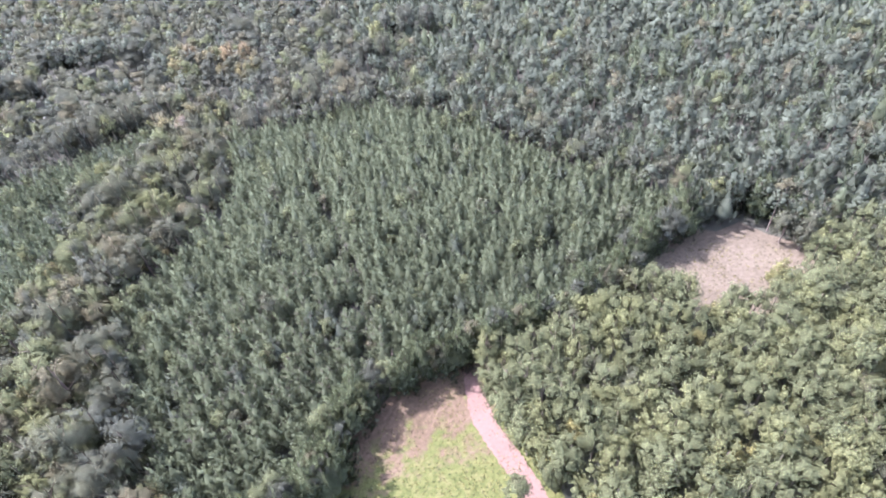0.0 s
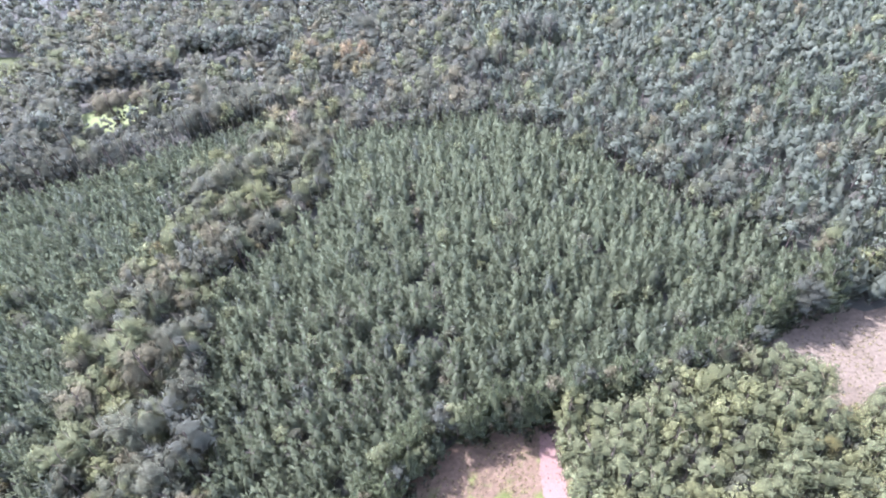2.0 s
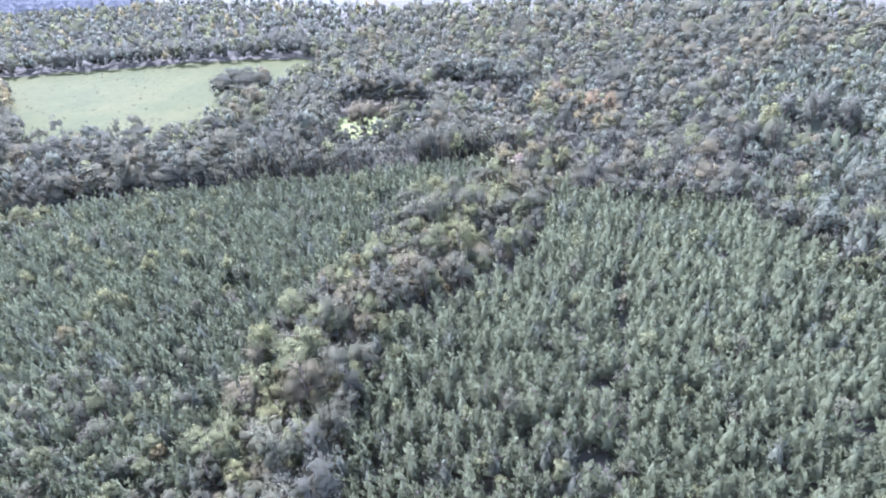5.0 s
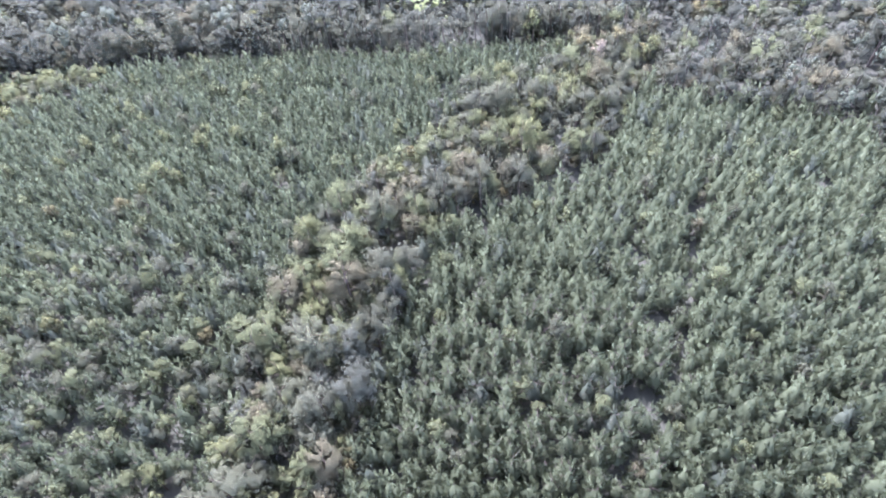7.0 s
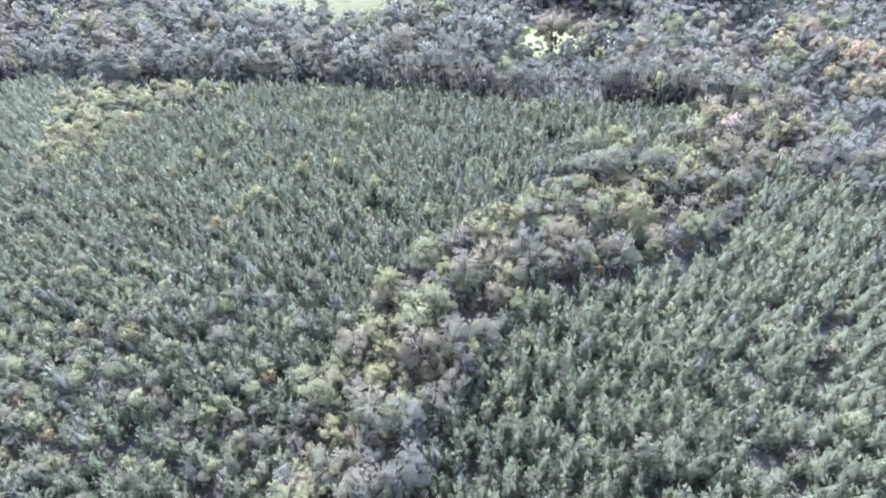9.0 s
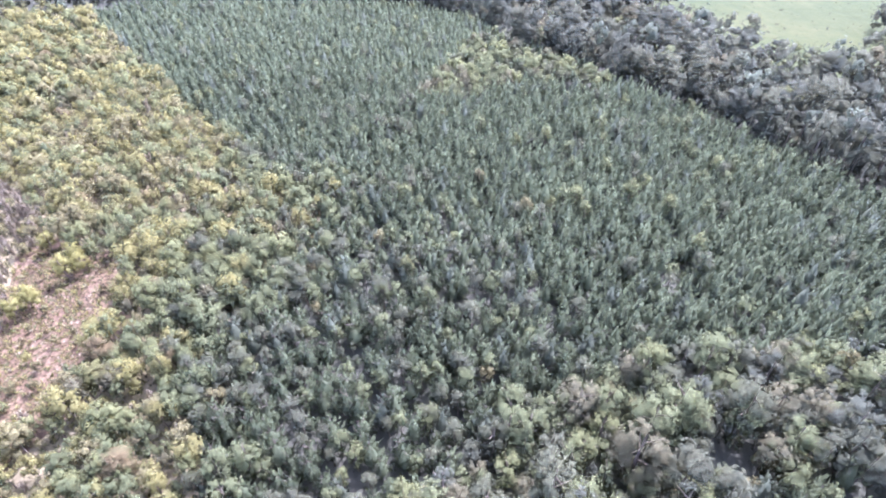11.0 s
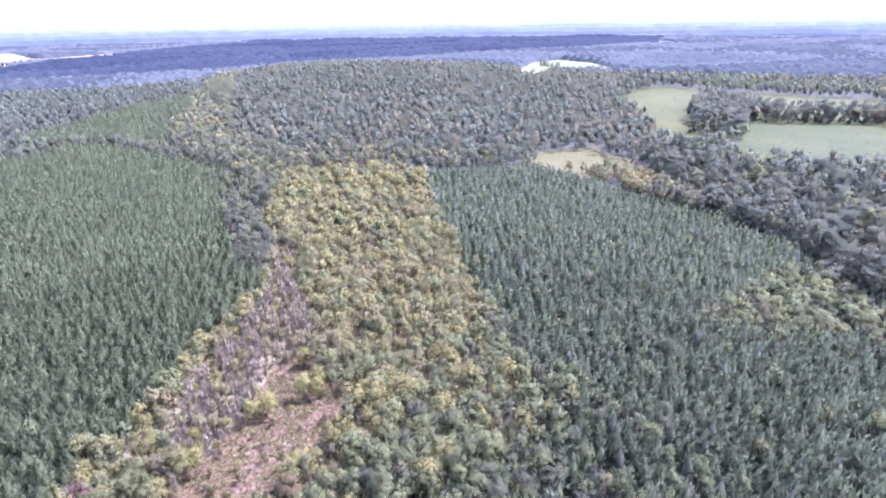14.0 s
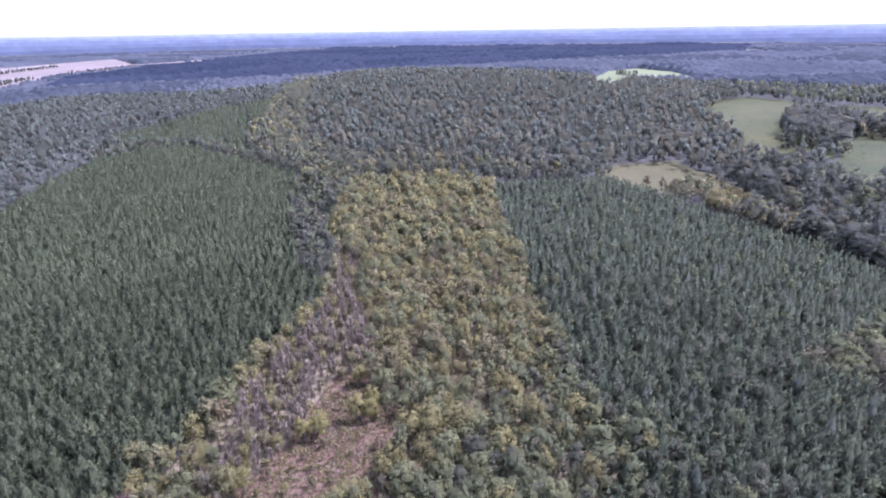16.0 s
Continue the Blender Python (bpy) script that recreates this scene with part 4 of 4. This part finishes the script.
def single_trees():
    g = np.random.default_rng(77)
    for kind, leaf, x, y, k, turn, group in SINGLE:
        m = int(g.integers(0, 6))
        key = (kind, leaf, m)
        if key not in PROTO:
            crown, (bv, bf) = MODELS[kind, 0][m]
            PROTO[key] = (mesh_from("crown", crown[0], crown[1], LEAF[leaf], None, crown[2] if len(crown) > 2 else None), mesh_from("trunk", bv, bf, BARK))
        top = new(SINGLE_NAME[kind])
        top.empty_display_size = 0.3
        top.matrix_basis = Matrix.LocRotScale((x, y, float(rise(x, y))), Euler((0, 0, turn)), (k, k, k * float(g.uniform(0.9, 1.12))))
        for name, me in (("crown", PROTO[key][0]), ("trunk", PROTO[key][1])):
            ob = new(name, me)
            ob.parent = top
        tagged(top, LEAF_WORD[leaf] + " " + KIND_WORD[kind], "bush" if kind == "shrub" else "tree", group)


# ---- trees that stand out ----
def stand(kind, leaf, x, y, k, group=""):
    SINGLE.append((kind, leaf, x, y, k, (x * 7 + y * 3) % 6.28, group))


stand("round", "lime", 85.5, 65.5, 1.0)
stand("shrub", "yellow", 77.5, 42.3, 1.25)
stand("shrub", "yellow", 79.5, 42.8, 1.3)
# the hedge strip
stand("round", "grey", -39.1, 62.9, 1.28)
stand("round", "grey", -39.8, 54.4, 1.10)
stand("round", "moss", -33.9, 55.1, 1.10)
stand("round", "green", -39.8, 48.0, 1.22)
stand("round", "grey", -37.5, 41.5, 1.34)
stand("round", "brown", -40.6, 75.2, 1.4)
stand("round", "brown", -49.6, 71.0, 1.2)
stand("round", "green", -47.8, 63.1, 1.10)
stand("round", "green", -51.6, 61.8, 0.98)
stand("round", "green", -44.1, 79.0, 1.22)
stand("round", "grey", -43.0, 92.8, 1.16)
stand("column", "green", -51.8, 92.6, 1.34)
stand("column", "lime", -53.8, 83.9, 1.22)
stand("round", "green", -48.6, 105.3, 0.98)
stand("round", "green", -46.2, 84.8, 1.22)
stand("round", "green", -42.1, 113.2, 1.10)
stand("round", "brown", -33.7, 110.6, 1.22)
stand("round", "moss", -29.0, 107.3, 1.10)
stand("round", "moss", -22.5, 112.0, 1.22)
stand("column", "lime", -24.9, 122.3, 1.34)
stand("column", "green", -29.6, 119.9, 1.34)
stand("round", "moss", -34.8, 102.9, 1.10)
stand("round", "lime", -19.8, 143.7, 1.1)
stand("round", "brown", -15.3, 153.6, 1.22)
stand("tall", "tan", -21.7, 168.5, 0.85)
stand("tall", "tan", -13.9, 173.6, 0.92)
stand("round", "grey", -34.8, 136.0, 1.10)
stand("round", "moss", -27.8, 141.7, 1.16)
stand("round", "green", -42.1, 145.0, 1.04)
stand("round", "lime", -38.2, 151.0, 0.98)
stand("tall", "twig", -17.0, 163.1, 0.85)
# broadleaf trees in the western pines
stand("round", "grey", -72.5, 105.9, 0.75)
stand("column", "lime", -97.3, 92.0, 0.90)
stand("column", "lime", -92.8, 92.2, 0.80)
stand("column", "grey", -74.8, 92.5, 0.80)
stand("column", "grey", -98.3, 128.4, 0.90)
stand("column", "lime", -96.3, 104.0, 0.90)
stand("column", "lime", -89.4, 109.1, 0.90)
stand("column", "lime", -77.4, 108.0, 0.80)
stand("column", "grey", -62.4, 56.8, 0.80)
stand("column", "yellow", -86.1, 53.3, 0.70)
stand("round", "lime", -54.5, 50.4, 0.70)
stand("round", "lime", -109.6, 56.9, 0.70)
stand("round", "grey", -138.5, 62.9, 0.70)
stand("round", "grey", -139.7, 61.0, 0.70)
stand("column", "green", -53.5, 62.4, 1.00)
stand("column", "tan", -110.2, 74.4, 0.80)
stand("column", "tan", -97.4, 80.7, 0.80)
stand("round", "grey", -141.5, 56.5, 0.75)
stand("round", "grey", -139.9, 59.4, 0.60)
stand("round", "grey", -136.2, 62.2, 0.70)
# the scrub strip
stand("shrub", "lime", -108.8, -7.6, 1.10)
stand("column", "lime", -126.0, -15.2, 0.75)
stand("column", "lime", -115.7, -6.1, 0.85)
stand("column", "lime", -138.3, -23.9, 0.70)
stand("shrub", "yellow", -136.4, -10.6, 1.30)
stand("round", "olive", -114.6, 21.8, 0.90)
stand("round", "olive", -115.2, 17.1, 0.70)
stand("column", "moss", -101.0, 14.6, 0.90)
stand("column", "grey", -108.5, 31.2, 0.80)
stand("round", "yellow", -76.4, -39.6, 0.75)
stand("column", "yellow", -73.1, -35.9, 0.70)
stand("shrub", "yellow", -99.3, 6.0, 1.30)
stand("round", "tan", -135.7, 6.7, 0.70)
stand("shrub", "tan", -132.5, -0.5, 1.50)
stand("round", "olive", -165.5, -48.4, 0.75)
stand("column", "lime", -181.0, -49.1, 0.80)
stand("round", "dusk", -172.8, -68.2, 0.80)
stand("round", "grey", -178.8, -75.0, 0.70)
stand("round", "dusk", -134.9, -47.0, 0.60)
stand("column", "dusk", -208.2, -79.9, 0.90)
stand("round", "yellow", -56.6, 2.0, 0.50)
stand("round", "yellow", -55.4, 5.8, 0.55)
stand("shrub", "rust", -57.2, 8.4, 1.50)
stand("shrub", "lime", -65.9, 4.6, 1.50)
stand("round", "green", -53.1, 21.8, 0.90)
stand("round", "green", -54.0, 25.5, 0.85)
stand("shrub", "yellow", -78.6, -20.0, 1.60)
stand("shrub", "lime", -67.6, -25.1, 1.60)
stand("column", "moss", -101.7, 15.7, 0.70)
stand("column", "dusk", -84.5, 12.1, 0.75)
stand("round", "olive", -117.0, 20.9, 0.70)
stand("shrub", "pink", -68.2, -30.4, 1.30)
stand("round", "tan", -77.4, -40.5, 0.60)
stand("bare", "twig", -59.3, -21.9, 1.00)
stand("bare", "twig", -58.3, -31.8, 1.00)
stand("bare", "twig", -61.1, -30.0, 1.00)
stand("bare", "twig", -52.7, -26.6, 1.10)
stand("bare", "twig", -55.7, -32.7, 1.10)
stand("round", "green", -49.4, 22.9, 0.85)
stand("round", "lime", -44.3, -18.5, 0.5)
stand("round", "lime", -39.9, -12.6, 0.55)
stand("shrub", "rust", -43.2, -2.6, 1.1)
stand("bare", "twig", -56.2, -29.0, 1.0)
stand("bare", "twig", -46.1, -26.3, 1.0)
stand("shrub", "yellow", -54.2, 6.0, 1.3)
stand("shrub", "yellow", -64.4, 4.7, 1.3)
stand("shrub", "lime", -76.2, 4.2, 1.4)
stand("column", "dusk", -85.9, 11.8, 0.6)
stand("shrub", "lime", -117.4, -7.7, 1.3)
stand("column", "grey", -104.7, 14.4, 0.7)
# bushes in the small far field
stand("shrub", "rust", -303.5, 22.5, 1.5)
stand("shrub", "tan", -302.5, 45.5, 1.6)
# beside the track
stand("round", "green", 22.3, 28.9, 0.9)
stand("round", "green", 16.9, 28.7, 0.85)
for rx, ry, rk, rl in ((23.0, 48.8, 0.75, "green"), (21.9, 45.2, 0.72, "lime"), (21.4, 41.8, 0.75, "green"), (21.6, 38.5, 0.78, "green"), (22.0, 35.2, 0.8, "green"), (22.6, 32.0, 0.85, "lime")):
    stand("round", rl, rx, ry, rk, "broadleaf trees beside the track")
stand("round", "yellow", 62.4, 20.2, 0.60)
stand("round", "yellow", 61.4, 23.3, 0.60)
stand("round", "brown", 67.3, 19.2, 0.80)
stand("round", "yellow", 55.3, 17.5, 0.65)
stand("round", "lime", 57.0, 13.9, 0.90)
stand("round", "lime", 59.9, 28.7, 0.70)
stand("round", "brown", 63.1, 15.4, 0.80)
stand("shrub", "grey", 69.5, 43.7, 0.75)
# along the eastern wood
stand("round", "brown", 81.9, 71.1, 0.90)
stand("round", "grey", 72.5, 120.8, 1.10)
stand("round", "grey", 69.3, 107.0, 1.10)
stand("round", "grey", 71.1, 126.1, 1.10)
stand("round", "dusk", 72.0, 103.4, 1.10)
stand("shrub", "moss", 91.5, 48.0, 1.7)
stand("shrub", "moss", 90.5, 51.5, 1.8)
stand("round", "brown", 49.6, 51.9, 0.60)
stand("round", "brown", 47.2, 55.0, 0.60)
stand("round", "brown", 53.9, 52.8, 0.70)
stand("oak", "grey", 48.6, 190.0, 0.80)
stand("oak", "grey", 76.4, 155.9, 0.80)
stand("oak", "dusk", 51.5, 168.5, 0.80)
stand("oak", "dusk", 62.5, 210.5, 1.0)
stand("oak", "dusk", 70.0, 207.0, 1.05)
stand("oak", "dusk", 77.5, 204.0, 1.0)
stand("oak", "dusk", 46.5, 186.5, 0.95)
stand("oak", "moss", 53.0, 185.0, 0.9)
# autumn trees in the north
stand("round", "tan", -15.8, 215.8, 1.20)
stand("round", "rust", -10.4, 228.8, 1.20)
stand("round", "tan", -3.6, 217.7, 1.20)
stand("round", "rust", 2.5, 213.9, 1.20)
stand("round", "rust", 8.5, 216.4, 1.20)
stand("round", "tan", 10.2, 201.1, 1.10)
stand("round", "tan", -1.1, 202.1, 1.10)
stand("round", "tan", 5.5, 198.7, 1.10)
stand("round", "lime", -15.1, 233.0, 1.20)
stand("round", "lime", 55.7, 202.5, 1.20)
# in the tall tree line
stand("round", "lime", -241.8, 133.1, 1.20)
stand("round", "lime", -246.2, 129.9, 1.00)
stand("round", "lime", -217.9, 142.1, 1.10)
stand("spread", "brown", -79.8, 201.5, 1.0)
stand("spread", "brown", -70.8, 206.5, 0.74)


def shed(x, y, turn, long=8.0, wide=5.5, eave=2.9, ridge=4.3):
    """A small white shed with a low gable roof, a door and a window."""
    top = new("shed")
    top.matrix_basis = Matrix.LocRotScale((x, y, float(rise(x, y))), Euler((0, 0, turn)), (1, 1, 1))
    a, b = long / 2, wide / 2
    v = [(-a, -b, 0), (a, -b, 0), (a, b, 0), (-a, b, 0), (-a, -b, eave), (a, -b, eave), (a, b, eave), (-a, b, eave), (-a, 0, ridge), (a, 0, ridge)]
    f = [(0, 1, 5), (0, 5, 4), (2, 3, 7), (2, 7, 6), (1, 2, 6), (1, 6, 5), (6, 9, 5), (3, 0, 4), (3, 4, 7), (4, 8, 7)]
    part("wall", np.array(v, float), np.array(f), WHITE, top)
    o = 0.35
    drop = (ridge - eave) / b * o
    r = []
    for lift in (0.02, 0.14):
        r += [(-a - o, -b - o, eave - drop + lift), (a + o, -b - o, eave - drop + lift), (a + o, 0, ridge + lift), (-a - o, 0, ridge + lift), (a + o, b + o, eave - drop + lift), (-a - o, b + o, eave - drop + lift)]
    rf = [(0, 2, 1), (0, 3, 2), (3, 4, 2), (3, 5, 4), (6, 7, 8), (6, 8, 9), (9, 8, 10), (9, 10, 11), (0, 1, 7), (0, 7, 6), (4, 5, 11), (4, 11, 10), (1, 2, 8), (1, 8, 7), (2, 4, 10), (2, 10, 8), (5, 3, 9), (5, 9, 11), (3, 0, 6), (3, 6, 9)]
    part("roof", np.array(r, float), np.array(rf), TIN, top, "pale sheet metal roof")

    def slab(name, x0, x1, z0, z1, mat, label="", owner=top, proud=0.05):
        w = np.array([(px, py, pz) for px in (x0, x1) for py in (b - 0.02, b + proud) for pz in (z0, z1)], float)
        q = [(0, 1, 3), (0, 3, 2), (4, 6, 7), (4, 7, 5), (2, 3, 7), (2, 7, 6), (0, 4, 5), (0, 5, 1), (1, 5, 7), (1, 7, 3), (0, 2, 6), (0, 6, 4)]
        return part(name, w, np.array(q), mat, owner, label)

    door = slab("door", -2.6, -0.6, 0.0, 2.2, TIN, "grey door")
    slab("door_handle", -0.85, -0.75, 0.95, 1.1, DARK, "dark handle", door, 0.1)
    window = slab("window", 1.0, 2.4, 1.1, 2.1, WHITE, "white window frame")
    for k in range(2):
        slab("pane", 1.06 + 0.66 * k, 1.66 + 0.66 * k, 1.16, 2.04, DARK, "dark pane", window, 0.06)
    return tagged(top, "small white shed with a pale metal roof by the woods", "shed")


shed(-369, -291, 0.6)


def tufts(poly, step, leaf, size, label, seed, name, blades=4, squat=1.0, category="grass", bare=-0.15):
    """Low growth scattered over open ground: small fans of blades."""
    x, y, g = spots(poly, step, 0.48, seed, 0.3)
    keep = np.array([noise.noise((px / 4.0, py / 4.0, seed)) + g.uniform(-0.4, 0.4) > bare for px, py in zip(x, y)])
    x, y = np.repeat(x[keep], blades), np.repeat(y[keep], blades)
    n = len(x)
    out = g.normal(0, 1, (n, 3)) * np.array((1, 1, 0))
    pos = np.stack([x, y, rise(x, y) + 0.06 + size * 0.3], -1) + unit(out) * (size * g.uniform(0, 1.0, n))[:, None]
    axis = unit(out) * 0.9 + np.array((0, 0, 1.0)) * g.uniform(0.2, 1.0, (n, 1)) * squat
    facing = np.array((0, 0, 1.0)) + g.normal(0, 0.5, (n, 3))
    v, f = sprays(pos, facing, axis, size * g.uniform(0.8, 1.7, n), size * g.uniform(0.4, 0.9, n))
    tagged(new(name, mesh_from(name, v, f, LEAF[leaf], np.repeat(g.random(n), 3))), label, category, kind="stuff")


tufts(STRIP_G, 1.2, "olive", 0.75, "tall dry grass and seedlings between the bushes", 40, "undergrowth", 4, 1.6)
tufts(STRIP_G, 1.5, "lime", 0.65, "yellow-green seedlings between the bushes", 49, "undergrowth", 4, 1.6)
tufts(CLEAR_1, 0.6, "olive", 0.24, "low yellow-green grass tufts in the clearing", 31, "grass_tufts")
tufts(CLEAR_1_SOUTH, 0.8, "lime", 0.24, "fresh green weeds in the clearing", 36, "weeds")
tufts(CLEAR_2, 0.8, "tan", 0.25, "dry tan grass tufts on the stubble", 32, "grass_tufts")
tufts(CLEAR_2, 1.3, "olive", 0.34, "sparse weeds on the stubble", 37, "weeds")
plant(CLEAR_G, 3.0, [(4, "shrub", "olive", 0.7), (3, "shrub", "tan", 0.7), (3, "shrub", "lime", 0.75), (2, "shrub", "rust", 0.6), (2, "bare", "twig", 0.4)], 30, 0.48, 0.3, 1.0, (0.2, 0.8), gaps=0.0)
tufts(CLEAR_G, 0.6, "rust", 0.38, "reddish brown brush and slash on the ground", 33, "brush", 5, 0.7)
tufts(CLEAR_G, 2.2, "olive", 0.55, "low weeds growing through the slash", 39, "weeds", 6, 1.2)
tufts(CLEAR_G, 1.8, "twig", 0.5, "grey dead branches on the ground", 38, "brush", 4, 0.3)
tufts(FIELD_F, 3.0, "green", 0.5, "scattered weeds in the pasture", 34, "weeds", 3, bare=0.3)
tufts(FIELD_F, 7.0, "moss", 0.9, "coarse weeds in the pasture", 44, "weeds", 5, bare=0.35)
tufts(FIELD_W, 5.0, "green", 0.8, "coarse weeds in the pasture", 45, "weeds", 4, bare=0.3)
tufts(FIELD_SMALL, 2.2, "olive", 0.45, "tawny weeds in the small field", 35, "weeds")
patch("bare_earth", [(73, 196), (76, 193.5), (80, 195), (80, 199), (75, 199.5)], CLAY, "small patch of bare red earth in the woods", "ground", 0.1, 1.5, 0.5)
patch("drive", [(-72.5, 223.5), (-66, 222), (-62, 218), (-65, 214.5), (-70, 215.5)], PALE, "pale sandy drive beside the lawn", "drive", 0.12, 2, 0.3)

def far_canopy():
    """The unbroken woods between the hill and the horizon: bumpy roofs of crowns, pale hazed woods and dark hazed pine
    stands.
    """
    g = np.random.default_rng(55)
    r = np.geomspace(600, 2640, 230)
    a = np.radians(np.arange(130, 264, 0.3))
    R, A = np.meshgrid(r, a, indexing="ij")
    R = R * (1 + g.uniform(-0.002, 0.002, R.shape))
    X, Y = -30 + R * np.cos(A), 42 + R * np.sin(A)
    lump = np.array([noise.noise((px / 260, py / 260, 3.0)) for px, py in zip(X.ravel(), Y.ravel())]).reshape(X.shape)
    ground_z = rise(X, Y).ravel()
    Z = rise(X, Y) + 2.5 + 8.5 * g.random(X.shape) + 5 * np.clip(lump, -0.3, 1)
    v = np.stack([X, Y, Z], -1).reshape(-1, 3)
    nr, na = X.shape
    i, k = [q.ravel() for q in np.meshgrid(np.arange(nr - 1), np.arange(na - 1), indexing="ij")]
    q = i * na + k
    shut = np.zeros(len(q), bool)
    for poly in OPEN + [WEST_HILL, SOUTH_WEST, NORTH_WEST]:
        shut |= inside(poly, v[q, 0], v[q, 1])
    shut |= noise_mask(v[q, 0], v[q, 1])
    s = q[shut]
    edge = np.unique(np.concatenate([s, s + 1, s + na, s + na + 1]))
    v[edge, 2] = ground_z[edge] - 0.5
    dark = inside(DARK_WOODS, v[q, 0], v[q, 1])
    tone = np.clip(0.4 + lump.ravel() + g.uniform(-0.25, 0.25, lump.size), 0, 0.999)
    for chosen, mat, label in ((~shut & ~dark, FAR, "woods reaching to the horizon, blue-grey haze in their colour"), (~shut & dark, FAR_PINE, "dark pine woods far away, blue haze in their colour")):
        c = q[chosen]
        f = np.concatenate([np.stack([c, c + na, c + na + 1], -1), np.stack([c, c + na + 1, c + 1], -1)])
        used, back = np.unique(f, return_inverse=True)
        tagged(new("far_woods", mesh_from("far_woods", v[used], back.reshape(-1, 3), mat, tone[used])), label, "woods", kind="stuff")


def noise_mask(x, y):
    """Scattered fields in the far woods."""
    far = np.hypot(x, y) > 1500
    return far & (np.array([noise.noise((px / 700, py / 260, 9.0)) for px, py in zip(x, y)]) > 0.42) & ~inside(DARK_WOODS, x, y)


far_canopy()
grove_objects()
single_trees()

# ---- the last ridges under the sky: self-glowing rings, haze in their colour ----
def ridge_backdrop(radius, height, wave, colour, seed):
    mat, tree, bsdf = shader("glowing_haze")
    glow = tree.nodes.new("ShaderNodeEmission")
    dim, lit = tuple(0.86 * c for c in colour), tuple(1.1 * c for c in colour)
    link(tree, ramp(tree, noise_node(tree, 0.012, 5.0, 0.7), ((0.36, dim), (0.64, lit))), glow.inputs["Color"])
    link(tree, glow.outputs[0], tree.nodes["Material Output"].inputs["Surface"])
    v, f = [], []
    n = 540
    for k in range(n):
        a = 2 * math.pi * k / n
        c, s = math.cos(a), math.sin(a)
        top = height + wave * noise.noise((5 * c, 5 * s, seed)) + 0.5 * wave * noise.noise((23 * c, 23 * s, seed)) + 0.25 * wave * noise.noise((90 * c, 90 * s, seed))
        v += [(-30 + radius * c, 42 + radius * s, -5), (-30 + radius * c, 42 + radius * s, top)]
        m = (k + 1) % n
        f += [(2 * k, 2 * m, 2 * m + 1), (2 * k, 2 * m + 1, 2 * k + 1)]
    tagged(new("backdrop", mesh_from("backdrop", np.array(v), np.array(f), mat)), "glowing backdrop of hazy blue wooded ridges on the horizon", "backdrop", kind="structure")


# farther rings glow paler: the haze of distance painted in steps
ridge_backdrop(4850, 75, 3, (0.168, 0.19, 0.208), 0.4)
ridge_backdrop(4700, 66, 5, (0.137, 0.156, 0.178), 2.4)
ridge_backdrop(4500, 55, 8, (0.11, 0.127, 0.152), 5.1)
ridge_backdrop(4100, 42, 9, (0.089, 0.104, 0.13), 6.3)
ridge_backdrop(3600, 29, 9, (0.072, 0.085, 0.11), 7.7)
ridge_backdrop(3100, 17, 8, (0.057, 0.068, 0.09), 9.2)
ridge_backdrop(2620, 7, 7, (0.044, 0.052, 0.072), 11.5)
